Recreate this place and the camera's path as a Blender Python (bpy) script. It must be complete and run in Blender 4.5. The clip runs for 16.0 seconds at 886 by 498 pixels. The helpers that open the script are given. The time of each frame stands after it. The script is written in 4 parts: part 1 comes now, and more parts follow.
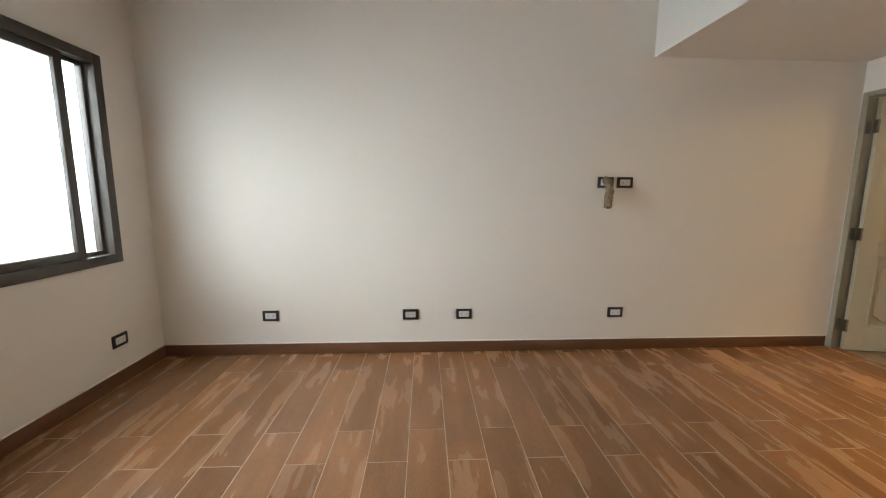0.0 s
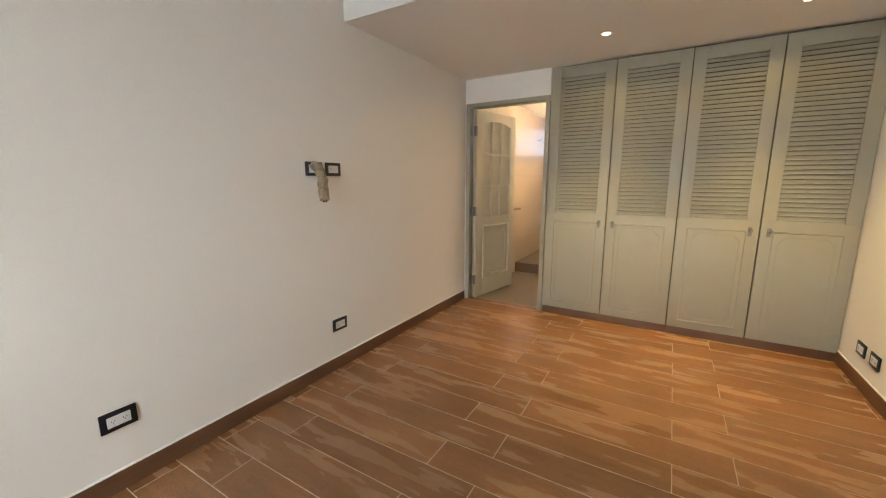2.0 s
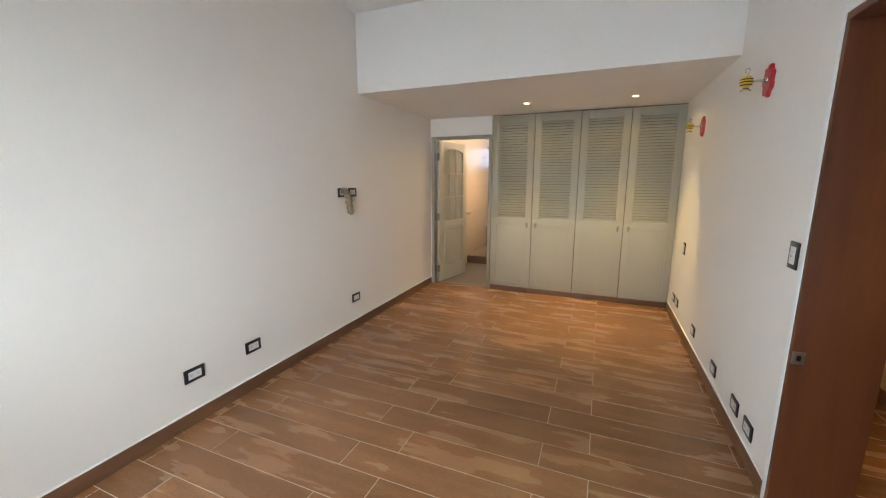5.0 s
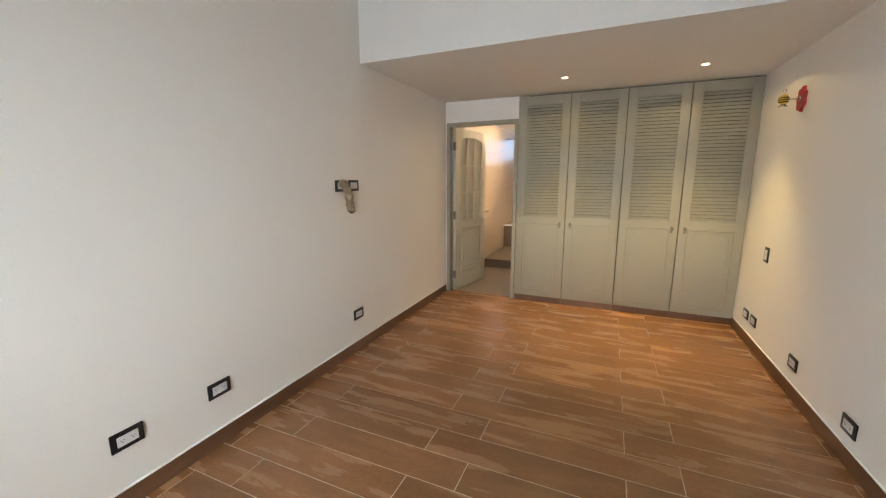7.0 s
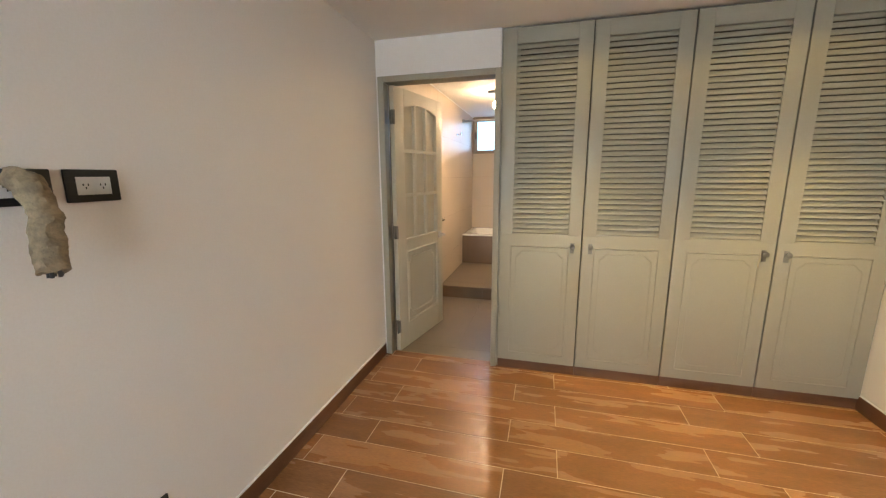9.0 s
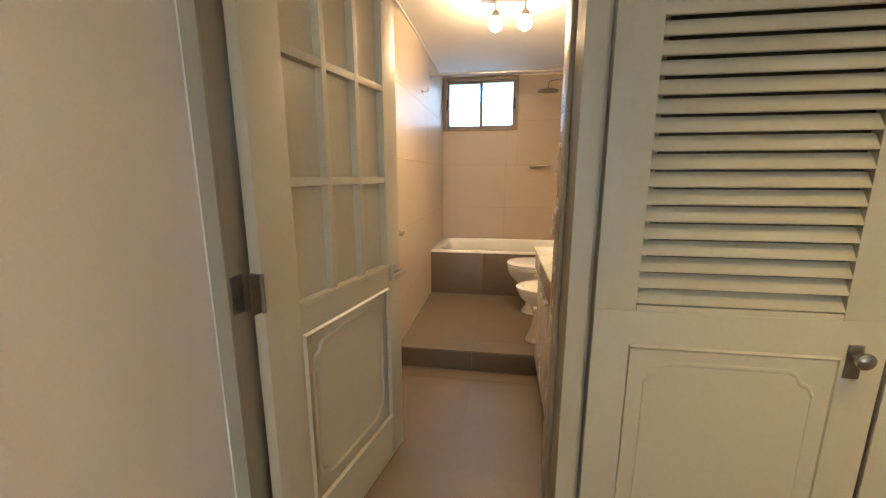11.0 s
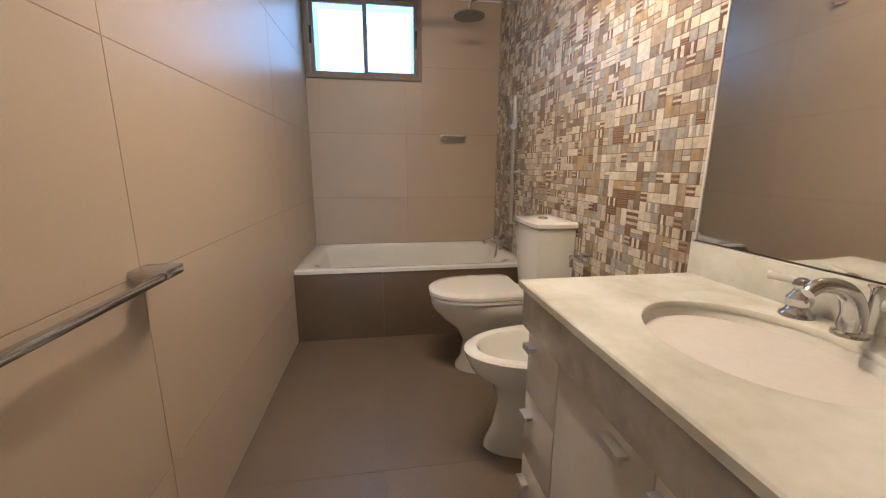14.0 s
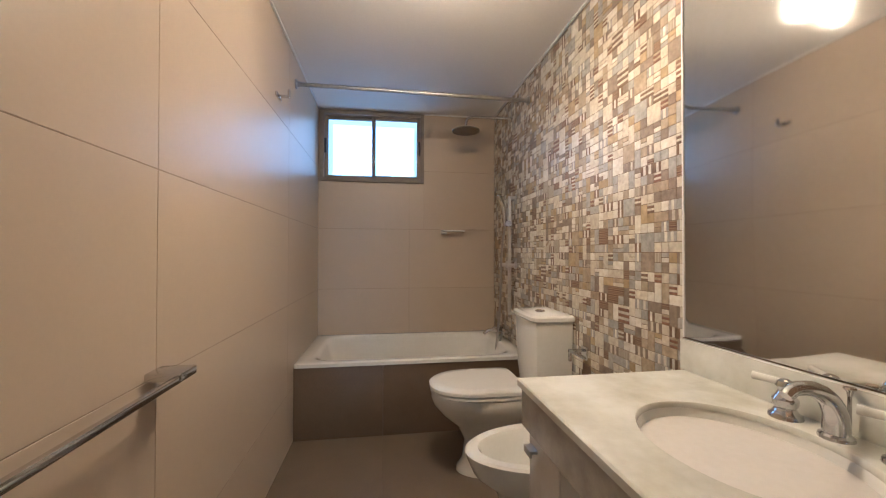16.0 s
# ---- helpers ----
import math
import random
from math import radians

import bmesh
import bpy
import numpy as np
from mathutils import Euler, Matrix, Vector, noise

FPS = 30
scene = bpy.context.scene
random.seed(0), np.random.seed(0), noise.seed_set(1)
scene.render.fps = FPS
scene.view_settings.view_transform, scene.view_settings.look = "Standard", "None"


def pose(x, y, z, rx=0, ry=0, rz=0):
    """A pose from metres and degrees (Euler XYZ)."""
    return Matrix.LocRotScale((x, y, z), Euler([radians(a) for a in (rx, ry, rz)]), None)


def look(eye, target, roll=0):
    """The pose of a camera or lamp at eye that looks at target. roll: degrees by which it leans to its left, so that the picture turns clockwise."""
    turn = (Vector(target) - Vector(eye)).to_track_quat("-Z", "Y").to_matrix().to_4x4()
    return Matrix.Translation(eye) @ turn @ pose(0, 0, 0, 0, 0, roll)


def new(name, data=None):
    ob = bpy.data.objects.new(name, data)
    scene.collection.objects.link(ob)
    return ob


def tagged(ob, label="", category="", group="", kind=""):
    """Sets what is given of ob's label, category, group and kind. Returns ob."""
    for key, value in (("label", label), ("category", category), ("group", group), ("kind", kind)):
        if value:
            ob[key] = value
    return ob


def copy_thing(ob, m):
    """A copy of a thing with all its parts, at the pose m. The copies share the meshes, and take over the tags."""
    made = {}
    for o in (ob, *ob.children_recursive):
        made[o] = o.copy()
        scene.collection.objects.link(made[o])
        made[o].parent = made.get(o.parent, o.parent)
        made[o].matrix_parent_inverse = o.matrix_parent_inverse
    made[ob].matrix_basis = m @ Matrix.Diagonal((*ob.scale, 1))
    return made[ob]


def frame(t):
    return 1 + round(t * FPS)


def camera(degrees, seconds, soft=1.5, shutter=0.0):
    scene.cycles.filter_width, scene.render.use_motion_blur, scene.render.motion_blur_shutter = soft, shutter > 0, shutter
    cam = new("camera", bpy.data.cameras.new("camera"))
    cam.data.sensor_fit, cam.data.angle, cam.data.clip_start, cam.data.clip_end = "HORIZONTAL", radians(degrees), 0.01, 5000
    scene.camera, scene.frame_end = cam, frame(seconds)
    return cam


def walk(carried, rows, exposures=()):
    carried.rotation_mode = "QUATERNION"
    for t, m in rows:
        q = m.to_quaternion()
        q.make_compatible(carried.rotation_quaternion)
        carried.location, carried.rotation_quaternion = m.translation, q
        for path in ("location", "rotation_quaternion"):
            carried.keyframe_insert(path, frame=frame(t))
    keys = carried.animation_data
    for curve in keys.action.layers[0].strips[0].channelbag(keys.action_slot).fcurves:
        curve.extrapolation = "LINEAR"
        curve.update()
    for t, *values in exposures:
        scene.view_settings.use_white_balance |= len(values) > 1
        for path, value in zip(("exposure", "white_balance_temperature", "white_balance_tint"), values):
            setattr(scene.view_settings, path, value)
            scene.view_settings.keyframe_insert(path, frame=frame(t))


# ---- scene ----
cam = camera(98.8, 16.0, soft=1.2)
PATH = [
    (0, (0.022, -0.053, 1.309), (0.116, 1.925, 1.027), 0.2),
    (0.5, (-0.036, 0.206, 1.314), (0.622, 2.07, 1.009), 0.3),
    (1, (-0.082, 0.537, 1.341), (1.019, 2.172, 1.001), 0.4),
    (1.5, (-0.116, 0.854, 1.315), (1.314, 2.204, 0.954), 0.2),
    (2, (-0.21, 1.031, 1.339), (1.479, 2.041, 0.984), -0.1),
    (2.5, (-0.425, 1.05, 1.398), (1.423, 1.726, 1.04), -0.2),
    (3, (-0.638, 1.003, 1.464), (1.268, 1.491, 1.104), -0.2),
    (3.5, (-0.884, 0.905, 1.529), (1.031, 1.356, 1.169), -0.1),
    (4, (-1.122, 0.836, 1.545), (0.792, 1.294, 1.188), -0.1),
    (4.5, (-1.396, 0.734, 1.544), (0.501, 1.258, 1.186), -0.1),
    (5, (-1.552, 0.698, 1.532), (0.267, 1.449, 1.175), 0.0),
    (7.5, (-0.561, 1.244, 1.46), (1.241, 2.03, 1.095), -0.2),
    (8, (-0.116, 1.406, 1.456), (1.731, 2.075, 1.084), -0.2),
    (8.5, (0.362, 1.597, 1.441), (2.24, 2.171, 1.063), -0.3),
    (9, (0.86, 1.786, 1.434), (2.757, 2.293, 1.054), -0.4),
    (11.3, (2.972, 2.372, 1.283), (4.926, 2.598, 0.898), 0.1),
    (11.5, (3.112, 2.424, 1.272), (5.068, 2.593, 0.888), 0.2),
    (12, (3.418, 2.442, 1.222), (5.379, 2.489, 0.833), 0.3),
    (12.5, (3.706, 2.434, 1.197), (5.664, 2.384, 0.793), 0.3),
    (13, (3.922, 2.439, 1.191), (5.873, 2.292, 0.778), 0.1),
    (13.5, (4.069, 2.439, 1.184), (6.008, 2.183, 0.763), 0.3),
    (14, (4.151, 2.431, 1.162), (6.083, 2.129, 0.741), 0.3),
    (14.5, (4.23, 2.415, 1.176), (6.182, 2.105, 0.871), 0.3),
    (15, (4.276, 2.401, 1.2), (6.252, 2.101, 1.146), 0.1),
    (15.5, (4.225, 2.426, 1.198), (6.201, 2.117, 1.215), 0.1),
    (16, (4.076, 2.44, 1.213), (6.053, 2.137, 1.236), 0.1),
]
EXPOSURES = [(0.0, -0.32, 7300, 10), (0.5, -0.4, 7300, 10), (1.0, -0.42, 7500, 10), (1.5, -0.28, 7450, 10), (2.5, -0.14, 7100, 10), (4.0, -0.12, 6550, 10), (5.0, -0.18, 6750, 10), (7.5, -0.18, 7000, 10), (9.0, -0.13, 7000, 10),
             (11.3, -0.25, 7500, 10), (12.0, -0.12, 7000, 10), (12.5, -0.14, 6600, 10), (13.0, -0.33, 6250, 10), (13.5, -0.60, 5750, 10), (14.5, -0.78, 5600, 10), (15.0, -0.86, 5550, 10), (16.0, -0.86, 5550, 10)]
walk(cam, [(t, look(eye, target, roll)) for t, eye, target, roll in PATH], EXPOSURES)

# ---- world and light ----
world = bpy.data.worlds.new("world")
scene.world = world
world.use_nodes = True
sky = world.node_tree.nodes.new("ShaderNodeTexSky")
sky.sky_type = 'NISHITA'
sky.sun_disc = False
sky.sun_elevation, sky.sun_rotation = radians(50), radians(200)
world.node_tree.links.new(sky.outputs[0], world.node_tree.nodes["Background"].inputs[0])
world.node_tree.nodes["Background"].inputs[1].default_value = 0.15


def lamp(name, kind, m, watts, colour, **more):
    data = bpy.data.lights.new(name, kind)
    data.energy, data.color = watts, colour
    for key, value in more.items():
        if key == "size":
            data.size = value
        elif key == "size_y":
            data.shape, data.size_y = "RECTANGLE", value
        elif key == "radius":
            data.shadow_soft_size = value
        elif key == "angle":
            data.spot_size = radians(value)
        elif key == "blend":
            data.spot_blend = value
    ob = new(name, data)
    ob.matrix_world = m
    return ob


WARM = (1.0, 0.75, 0.32)
# daylight in the two window openings
lamp("window_light_bedroom", "AREA", pose(-3.6, 1.95, 5.15, 0, -88, 0), 2600, (0.76, 0.88, 1.0), size=8.3, size_y=5.4)
lamp("window_light_bath", "AREA", pose(7.25, 2.53, 2.05, 0, 90, 0), 4.2, (0.28, 0.55, 1.0), size=0.42, size_y=0.66)
SPOTS = ((2.93, 1.54), (2.965, 0.445))
for sx, sy in SPOTS:
    lamp("downlight_wash", "SPOT", pose(sx, sy, 2.366), 9, WARM, radius=0.02, angle=149, blend=0.12)
    lamp("downlight_beam", "SPOT", pose(sx, sy, 2.366), 195, WARM, radius=0.03, angle=82, blend=1.0)
BULBS = ((5.280, 2.346), (5.285, 2.172))
for bx, by in BULBS:
    lamp("bath_bulb_light", "SPOT", pose(bx, by, 2.138, -20, 7, 0), 37, (1.0, 0.74, 0.48), radius=0.025, angle=165, blend=0.8)
lamp("hall_light", "POINT", pose(0.6, -1.0, 2.2), 18, (1.0, 0.75, 0.42), radius=0.1)


# ---- materials ----
def setv(node, name, value):
    node.inputs[name].default_value = value


def surface(name, c1, c2, scale=6.0, rough=0.5, rough2=None, bump=0.0, stretch=(1, 1, 1), fine=60.0, metal=0.0, contrast=0.25, piece=0.0, coat=0.0, spec=0.5, detail=6.0, grain_mix=0.12, harsh=0.6):
    """Two-tone noise over world space with finer grain; piece: how far each object differs in lightness."""
    m = bpy.data.materials.new(name)
    m.use_nodes = True
    n, l = m.node_tree.nodes, m.node_tree.links
    p = n["Principled BSDF"]
    geo = n.new("ShaderNodeNewGeometry")
    info = n.new("ShaderNodeObjectInfo")
    push = n.new("ShaderNodeVectorMath")
    push.operation = "MULTIPLY_ADD"
    push.inputs[1].default_value = (7.3, 5.1, 3.7)
    comb = n.new("ShaderNodeCombineXYZ")
    for k in range(3):
        l.new(info.outputs["Random"], comb.inputs[k])
    l.new(comb.outputs[0], push.inputs[0])
    l.new(geo.outputs["Position"], push.inputs[2])
    mp = n.new("ShaderNodeMapping")
    mp.inputs["Scale"].default_value = stretch
    l.new(push.outputs[0] if piece else geo.outputs["Position"], mp.inputs[0])
    big = n.new("ShaderNodeTexNoise")
    setv(big, "Scale", scale), setv(big, "Detail", detail), setv(big, "Roughness", harsh)
    small = n.new("ShaderNodeTexNoise")
    setv(small, "Scale", fine), setv(small, "Detail", 3.0)
    l.new(mp.outputs[0], big.inputs[0]), l.new(mp.outputs[0], small.inputs[0])
    ramp = n.new("ShaderNodeValToRGB")
    ramp.color_ramp.elements[0].position, ramp.color_ramp.elements[1].position = 0.5 - contrast, 0.5 + contrast
    ramp.color_ramp.elements[0].color, ramp.color_ramp.elements[1].color = (*c1, 1), (*c2, 1)
    l.new(big.outputs[0], ramp.inputs[0])
    grain = n.new("ShaderNodeMix")
    grain.data_type, grain.blend_type = "RGBA", "OVERLAY"
    grain.inputs[0].default_value = grain_mix
    l.new(ramp.outputs[0], grain.inputs[6]), l.new(small.outputs[0], grain.inputs[7])
    colour = grain.outputs[2]
    if piece:
        hsv = n.new("ShaderNodeHueSaturation")
        rng = n.new("ShaderNodeMapRange")
        setv(rng, "To Min", 1 - piece), setv(rng, "To Max", 1 + piece)
        l.new(info.outputs["Random"], rng.inputs[0]), l.new(rng.outputs[0], hsv.inputs["Value"])
        l.new(colour, hsv.inputs["Color"])
        colour = hsv.outputs[0]
    l.new(colour, p.inputs["Base Color"])
    rr = n.new("ShaderNodeMapRange")
    setv(rr, "To Min", rough), setv(rr, "To Max", rough2 if rough2 is not None else rough)
    l.new(big.outputs[0], rr.inputs[0]), l.new(rr.outputs[0], p.inputs["Roughness"])
    setv(p, "Metallic", metal), setv(p, "Coat Weight", coat), setv(p, "Specular IOR Level", spec)
    setv(p, "Coat Roughness", 0.08)
    if bump:
        b = n.new("ShaderNodeBump")
        setv(b, "Strength", bump), setv(b, "Distance", 0.004)
        l.new(small.outputs[0], b.inputs["Height"]), l.new(b.outputs[0], p.inputs["Normal"])
    return m


def glow(name, colour, strength):
    m = bpy.data.materials.new(name)
    m.use_nodes = True
    p = m.node_tree.nodes["Principled BSDF"]
    setv(p, "Base Color", (*colour, 1)), setv(p, "Emission Color", (*colour, 1)), setv(p, "Emission Strength", strength)
    return m


def clear(name, colour, rough, ior=1.45):
    m = bpy.data.materials.new(name)
    m.use_nodes = True
    p = m.node_tree.nodes["Principled BSDF"]
    setv(p, "Base Color", (*colour, 1)), setv(p, "Roughness", rough), setv(p, "Transmission Weight", 1.0), setv(p, "IOR", ior)
    return m


def striped(name, colours, scale, axis, rough, twist=0.6):
    """Stone with bands of several colours across one axis."""
    m = surface(name, colours[0], colours[1], 20, rough)
    n, l = m.node_tree.nodes, m.node_tree.links
    geo = n.new("ShaderNodeNewGeometry")
    wave = n.new("ShaderNodeTexWave")
    wave.bands_direction = axis
    setv(wave, "Scale", scale), setv(wave, "Distortion", twist), setv(wave, "Detail", 2.0)
    l.new(geo.outputs["Position"], wave.inputs[0])
    ramp = n.new("ShaderNodeValToRGB")
    ramp.color_ramp.elements.remove(ramp.color_ramp.elements[1])
    ramp.color_ramp.elements[0].color = (*colours[0], 1)
    for k, c in enumerate(colours[1:], 1):
        e = ramp.color_ramp.elements.new(k / (len(colours) - 1))
        e.color = (*c, 1)
    l.new(wave.outputs[0], ramp.inputs[0])
    l.new(ramp.outputs[0], n["Principled BSDF"].inputs["Base Color"])
    return m


PAINT = surface("wall_paint", (0.735, 0.70, 0.65), (0.765, 0.73, 0.68), 1.2, 0.65, 0.75, 0.10, fine=140, contrast=0.4)
CEIL = surface("ceiling_paint", (0.72, 0.695, 0.66), (0.75, 0.725, 0.69), 1.0, 0.8, fine=120, bump=0.05)
HALL = surface("hall_paint", (0.62, 0.47, 0.26), (0.66, 0.50, 0.28), 1.0, 0.8, fine=120, bump=0.05)
PLANK = surface("wood_look_tile", (0.114, 0.048, 0.021), (0.330, 0.156, 0.066), 1.5, 0.20, 0.33, 0.05, stretch=(7.0, 1.2, 1), fine=30, contrast=0.46, piece=0.17, detail=3.0, spec=0.5, harsh=0.5, grain_mix=0.4)
BASE = surface("wood_look_skirting", (0.085, 0.035, 0.018), (0.19, 0.09, 0.045), 2.0, 0.35, 0.5, 0.15, stretch=(1, 1, 5), fine=30)
GROUT = surface("floor_grout", (0.50, 0.38, 0.27), (0.58, 0.45, 0.33), 9, 0.8)
CAULK = surface("white_caulk", (0.75, 0.74, 0.72), (0.8, 0.79, 0.77), 9, 0.6)
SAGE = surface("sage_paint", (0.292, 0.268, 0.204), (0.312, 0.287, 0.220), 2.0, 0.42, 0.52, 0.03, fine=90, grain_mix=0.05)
# the frame's sage paint, lightened by hand for the bath lamp's light on the door
SAGE_LIT = surface("sage_paint_lit", (0.46, 0.423, 0.318), (0.49, 0.45, 0.342), 2.0, 0.40, 0.50, 0.03, fine=90, grain_mix=0.05)
# shade between slats and doors, put into the carcass colour
GAP_SHADE = surface("wardrobe_inside_shade", (0.075, 0.065, 0.048), (0.095, 0.083, 0.062), 4, 0.8)
CHROME = surface("chrome", (0.60, 0.60, 0.61), (0.68, 0.68, 0.69), 10, 0.10, 0.17, metal=1.0)
KNOB = surface("dark_satin_metal", (0.20, 0.19, 0.17), (0.26, 0.25, 0.22), 30, 0.34, 0.45, metal=1.0)
ALU = surface("bright_aluminium", (0.66, 0.66, 0.66), (0.74, 0.74, 0.73), 30, 0.3, 0.42, metal=1.0)
STEEL = surface("satin_steel", (0.42, 0.42, 0.42), (0.52, 0.51, 0.5), 30, 0.28, 0.4, metal=1.0)
BRONZE = surface("bronze_aluminium", (0.045, 0.038, 0.030), (0.06, 0.05, 0.04), 20, 0.38, 0.48)
TAUPE = surface("taupe_aluminium", (0.20, 0.165, 0.125), (0.24, 0.20, 0.155), 20, 0.4, 0.5)
GLASS = clear("window_glass", (0.95, 0.98, 1.0), 0.0)
PANE = surface("frosted_pane", (0.57, 0.525, 0.40), (0.61, 0.56, 0.43), 1.5, 0.16, 0.24, fine=200, spec=0.6)
setv(PANE.node_tree.nodes["Principled BSDF"], "Transmission Weight", 0.1)
MAHOGANY = surface("mahogany", (0.075, 0.020, 0.007), (0.14, 0.042, 0.014), 3.0, 0.42, 0.5, 0.08, stretch=(4, 4, 0.5), fine=40)
BLACK = surface("black_plastic", (0.006, 0.007, 0.010), (0.010, 0.011, 0.014), 20, 0.25, 0.35)
WHITE = surface("white_plastic", (0.62, 0.62, 0.62), (0.68, 0.68, 0.68), 20, 0.3)
TAPE = surface("masking_tape", (0.09, 0.060, 0.034), (0.37, 0.285, 0.175), 30, 0.7, 0.8, 0.4, fine=120)
RED = surface("red_enamel", (0.36, 0.012, 0.014), (0.44, 0.020, 0.02), 12, 0.35)
YELLOW = surface("yellow_enamel", (0.62, 0.40, 0.03), (0.70, 0.47, 0.05), 12, 0.3)
WING = clear("clear_wing", (0.95, 0.96, 0.94), 0.05)
PORCELAIN = surface("porcelain", (0.75, 0.745, 0.70), (0.78, 0.775, 0.73), 3, 0.07, 0.11, coat=0.5)
LACQUER = surface("white_lacquer", (0.70, 0.67, 0.63), (0.73, 0.70, 0.66), 3, 0.22, 0.3)
CREAM_TILE = surface("cream_wall_tile", (0.485, 0.398, 0.305), (0.515, 0.424, 0.325), 2.5, 0.34, 0.40, 0.0, fine=90, piece=0.02, grain_mix=0.03)
DARK_JOINT = surface("dark_tile_joint", (0.15, 0.12, 0.092), (0.17, 0.135, 0.105), 9, 0.8)
JOINT = surface("tile_joint", (0.30, 0.238, 0.174), (0.335, 0.268, 0.20), 9, 0.8)
TAUPE_TILE = surface("taupe_floor_tile", (0.135, 0.103, 0.071), (0.165, 0.127, 0.089), 5, 0.28, 0.38, 0.05, fine=120, piece=0.03)
BROWN_TILE = surface("brown_riser_tile", (0.112, 0.074, 0.046), (0.14, 0.096, 0.060), 5, 0.32, 0.4, 0.05, fine=120)
MARBLE = surface("cream_marble", (0.56, 0.55, 0.47), (0.77, 0.775, 0.725), 4.5, 0.10, 0.16, fine=22, contrast=0.13, detail=9)
GREY_MARBLE = surface("grey_veined_marble", (0.36, 0.335, 0.30), (0.60, 0.57, 0.52), 9.0, 0.14, 0.2, fine=22, contrast=0.2, detail=9)
MIRROR = surface("mirror_silver", (0.80, 0.80, 0.78), (0.82, 0.82, 0.80), 2, 0.04, 0.05, metal=1.0)
BEIGE_PLATE = surface("champagne_plate", (0.56, 0.44, 0.31), (0.60, 0.47, 0.34), 20, 0.35)
BULB = glow("warm_bulb", (1.0, 0.75, 0.49), 380)
SPOT_GLOW = glow("downlight_lens", (1.0, 0.86, 0.62), 16)
SKY_CARD = glow("bright_outdoors", (0.86, 0.94, 1.0), 2.6)
BATH_CARD = glow("bright_outdoors_bath", (0.50, 0.76, 1.0), 1.9)
MOSAIC = [
    surface("mosaic_cream", (0.50, 0.45, 0.355), (0.62, 0.565, 0.46), 28, 0.32, 0.44, 0.25, contrast=0.16, piece=0.13, grain_mix=0.4),
    surface("mosaic_ivory", (0.58, 0.54, 0.46), (0.70, 0.665, 0.585), 22, 0.32, 0.44, 0.25, contrast=0.16, piece=0.13, grain_mix=0.4),
    surface("mosaic_beige", (0.31, 0.235, 0.15), (0.43, 0.345, 0.24), 26, 0.32, 0.44, 0.25, contrast=0.16, piece=0.13, grain_mix=0.4),
    surface("mosaic_honey", (0.34, 0.24, 0.12), (0.44, 0.33, 0.19), 24, 0.32, 0.44, 0.25, contrast=0.16, piece=0.13, grain_mix=0.4),
    surface("mosaic_grey", (0.30, 0.285, 0.26), (0.40, 0.38, 0.35), 24, 0.32, 0.44, 0.25, contrast=0.16, piece=0.13, grain_mix=0.4),
    surface("mosaic_taupe", (0.185, 0.145, 0.105), (0.28, 0.22, 0.165), 24, 0.32, 0.44, 0.25, contrast=0.16, piece=0.13, grain_mix=0.4),
    striped("mosaic_brown_band", ((0.10, 0.032, 0.016), (0.36, 0.27, 0.17), (0.13, 0.045, 0.022), (0.22, 0.15, 0.095)), 15, "Z", 0.28),
    striped("mosaic_upright_band", ((0.42, 0.37, 0.29), (0.22, 0.165, 0.115), (0.48, 0.43, 0.34)), 22, "X", 0.28),
    striped("mosaic_waved", ((0.27, 0.255, 0.225), (0.36, 0.34, 0.30), (0.24, 0.215, 0.18)), 14, "DIAGONAL", 0.28, 4.0),
    striped("mosaic_flowered", ((0.48, 0.42, 0.32), (0.50, 0.44, 0.34), (0.24, 0.15, 0.08)), 9, "DIAGONAL", 0.28, 14.0),
    surface("mosaic_redbrown", (0.15, 0.060, 0.032), (0.24, 0.115, 0.065), 40, 0.30, 0.40, 0.25, contrast=0.16, piece=0.13, grain_mix=0.4),
    surface("mosaic_umber", (0.13, 0.075, 0.042), (0.20, 0.125, 0.075), 40, 0.30, 0.40, 0.25, contrast=0.16, piece=0.13, grain_mix=0.4),
]
MOSAIC_GROUT = surface("mosaic_grout", (0.16, 0.106, 0.066), (0.22, 0.155, 0.10), 30, 0.8)


# ---- building helpers ----
WORLD_OF = {}


def finish(name, bm, material, smooth=40):
    bmesh.ops.recalc_face_normals(bm, faces=bm.faces)
    me = bpy.data.meshes.new(name)
    bm.to_mesh(me)
    bm.free()
    for mm in (material if isinstance(material, (list, tuple)) else [material]):
        me.materials.append(mm)
    me.polygons.foreach_set("use_smooth", [True] * len(me.polygons))
    me.set_sharp_from_angle(angle=radians(smooth))
    return me


def structure(name, bm, material, label=""):
    ob = new(name, finish(name, bm, material))
    WORLD_OF[ob.name] = Matrix()
    return tagged(ob, label, kind="structure")


def thing(name, m, label, category, group=""):
    ob = new(name)
    ob.empty_display_size = 0.05
    ob.matrix_basis = m
    WORLD_OF[ob.name] = m.copy()
    return tagged(ob, label, category, group)


def part(name, bm, material, parent, label="", local=False):
    """One mesh under a thing or a part; its points are given in the world unless local."""
    m = WORLD_OF[parent.name]
    if not local:
        bm.transform(m.inverted())
    ob = new(name, finish(name, bm, material))
    ob.parent = parent
    WORLD_OF[ob.name] = m
    return tagged(ob, label)


def box(bm, a, b, bevel=0.0, seg=2):
    made = bmesh.ops.create_cube(bm, size=1)["verts"]
    for v in made:
        v.co = [min(a[i], b[i]) if v.co[i] < 0 else max(a[i], b[i]) for i in range(3)]
    if bevel:
        edges = list({e for v in made for e in v.link_edges})
        bmesh.ops.bevel(bm, geom=edges, offset=bevel, segments=seg, affect="EDGES", profile=0.6)
    return bm


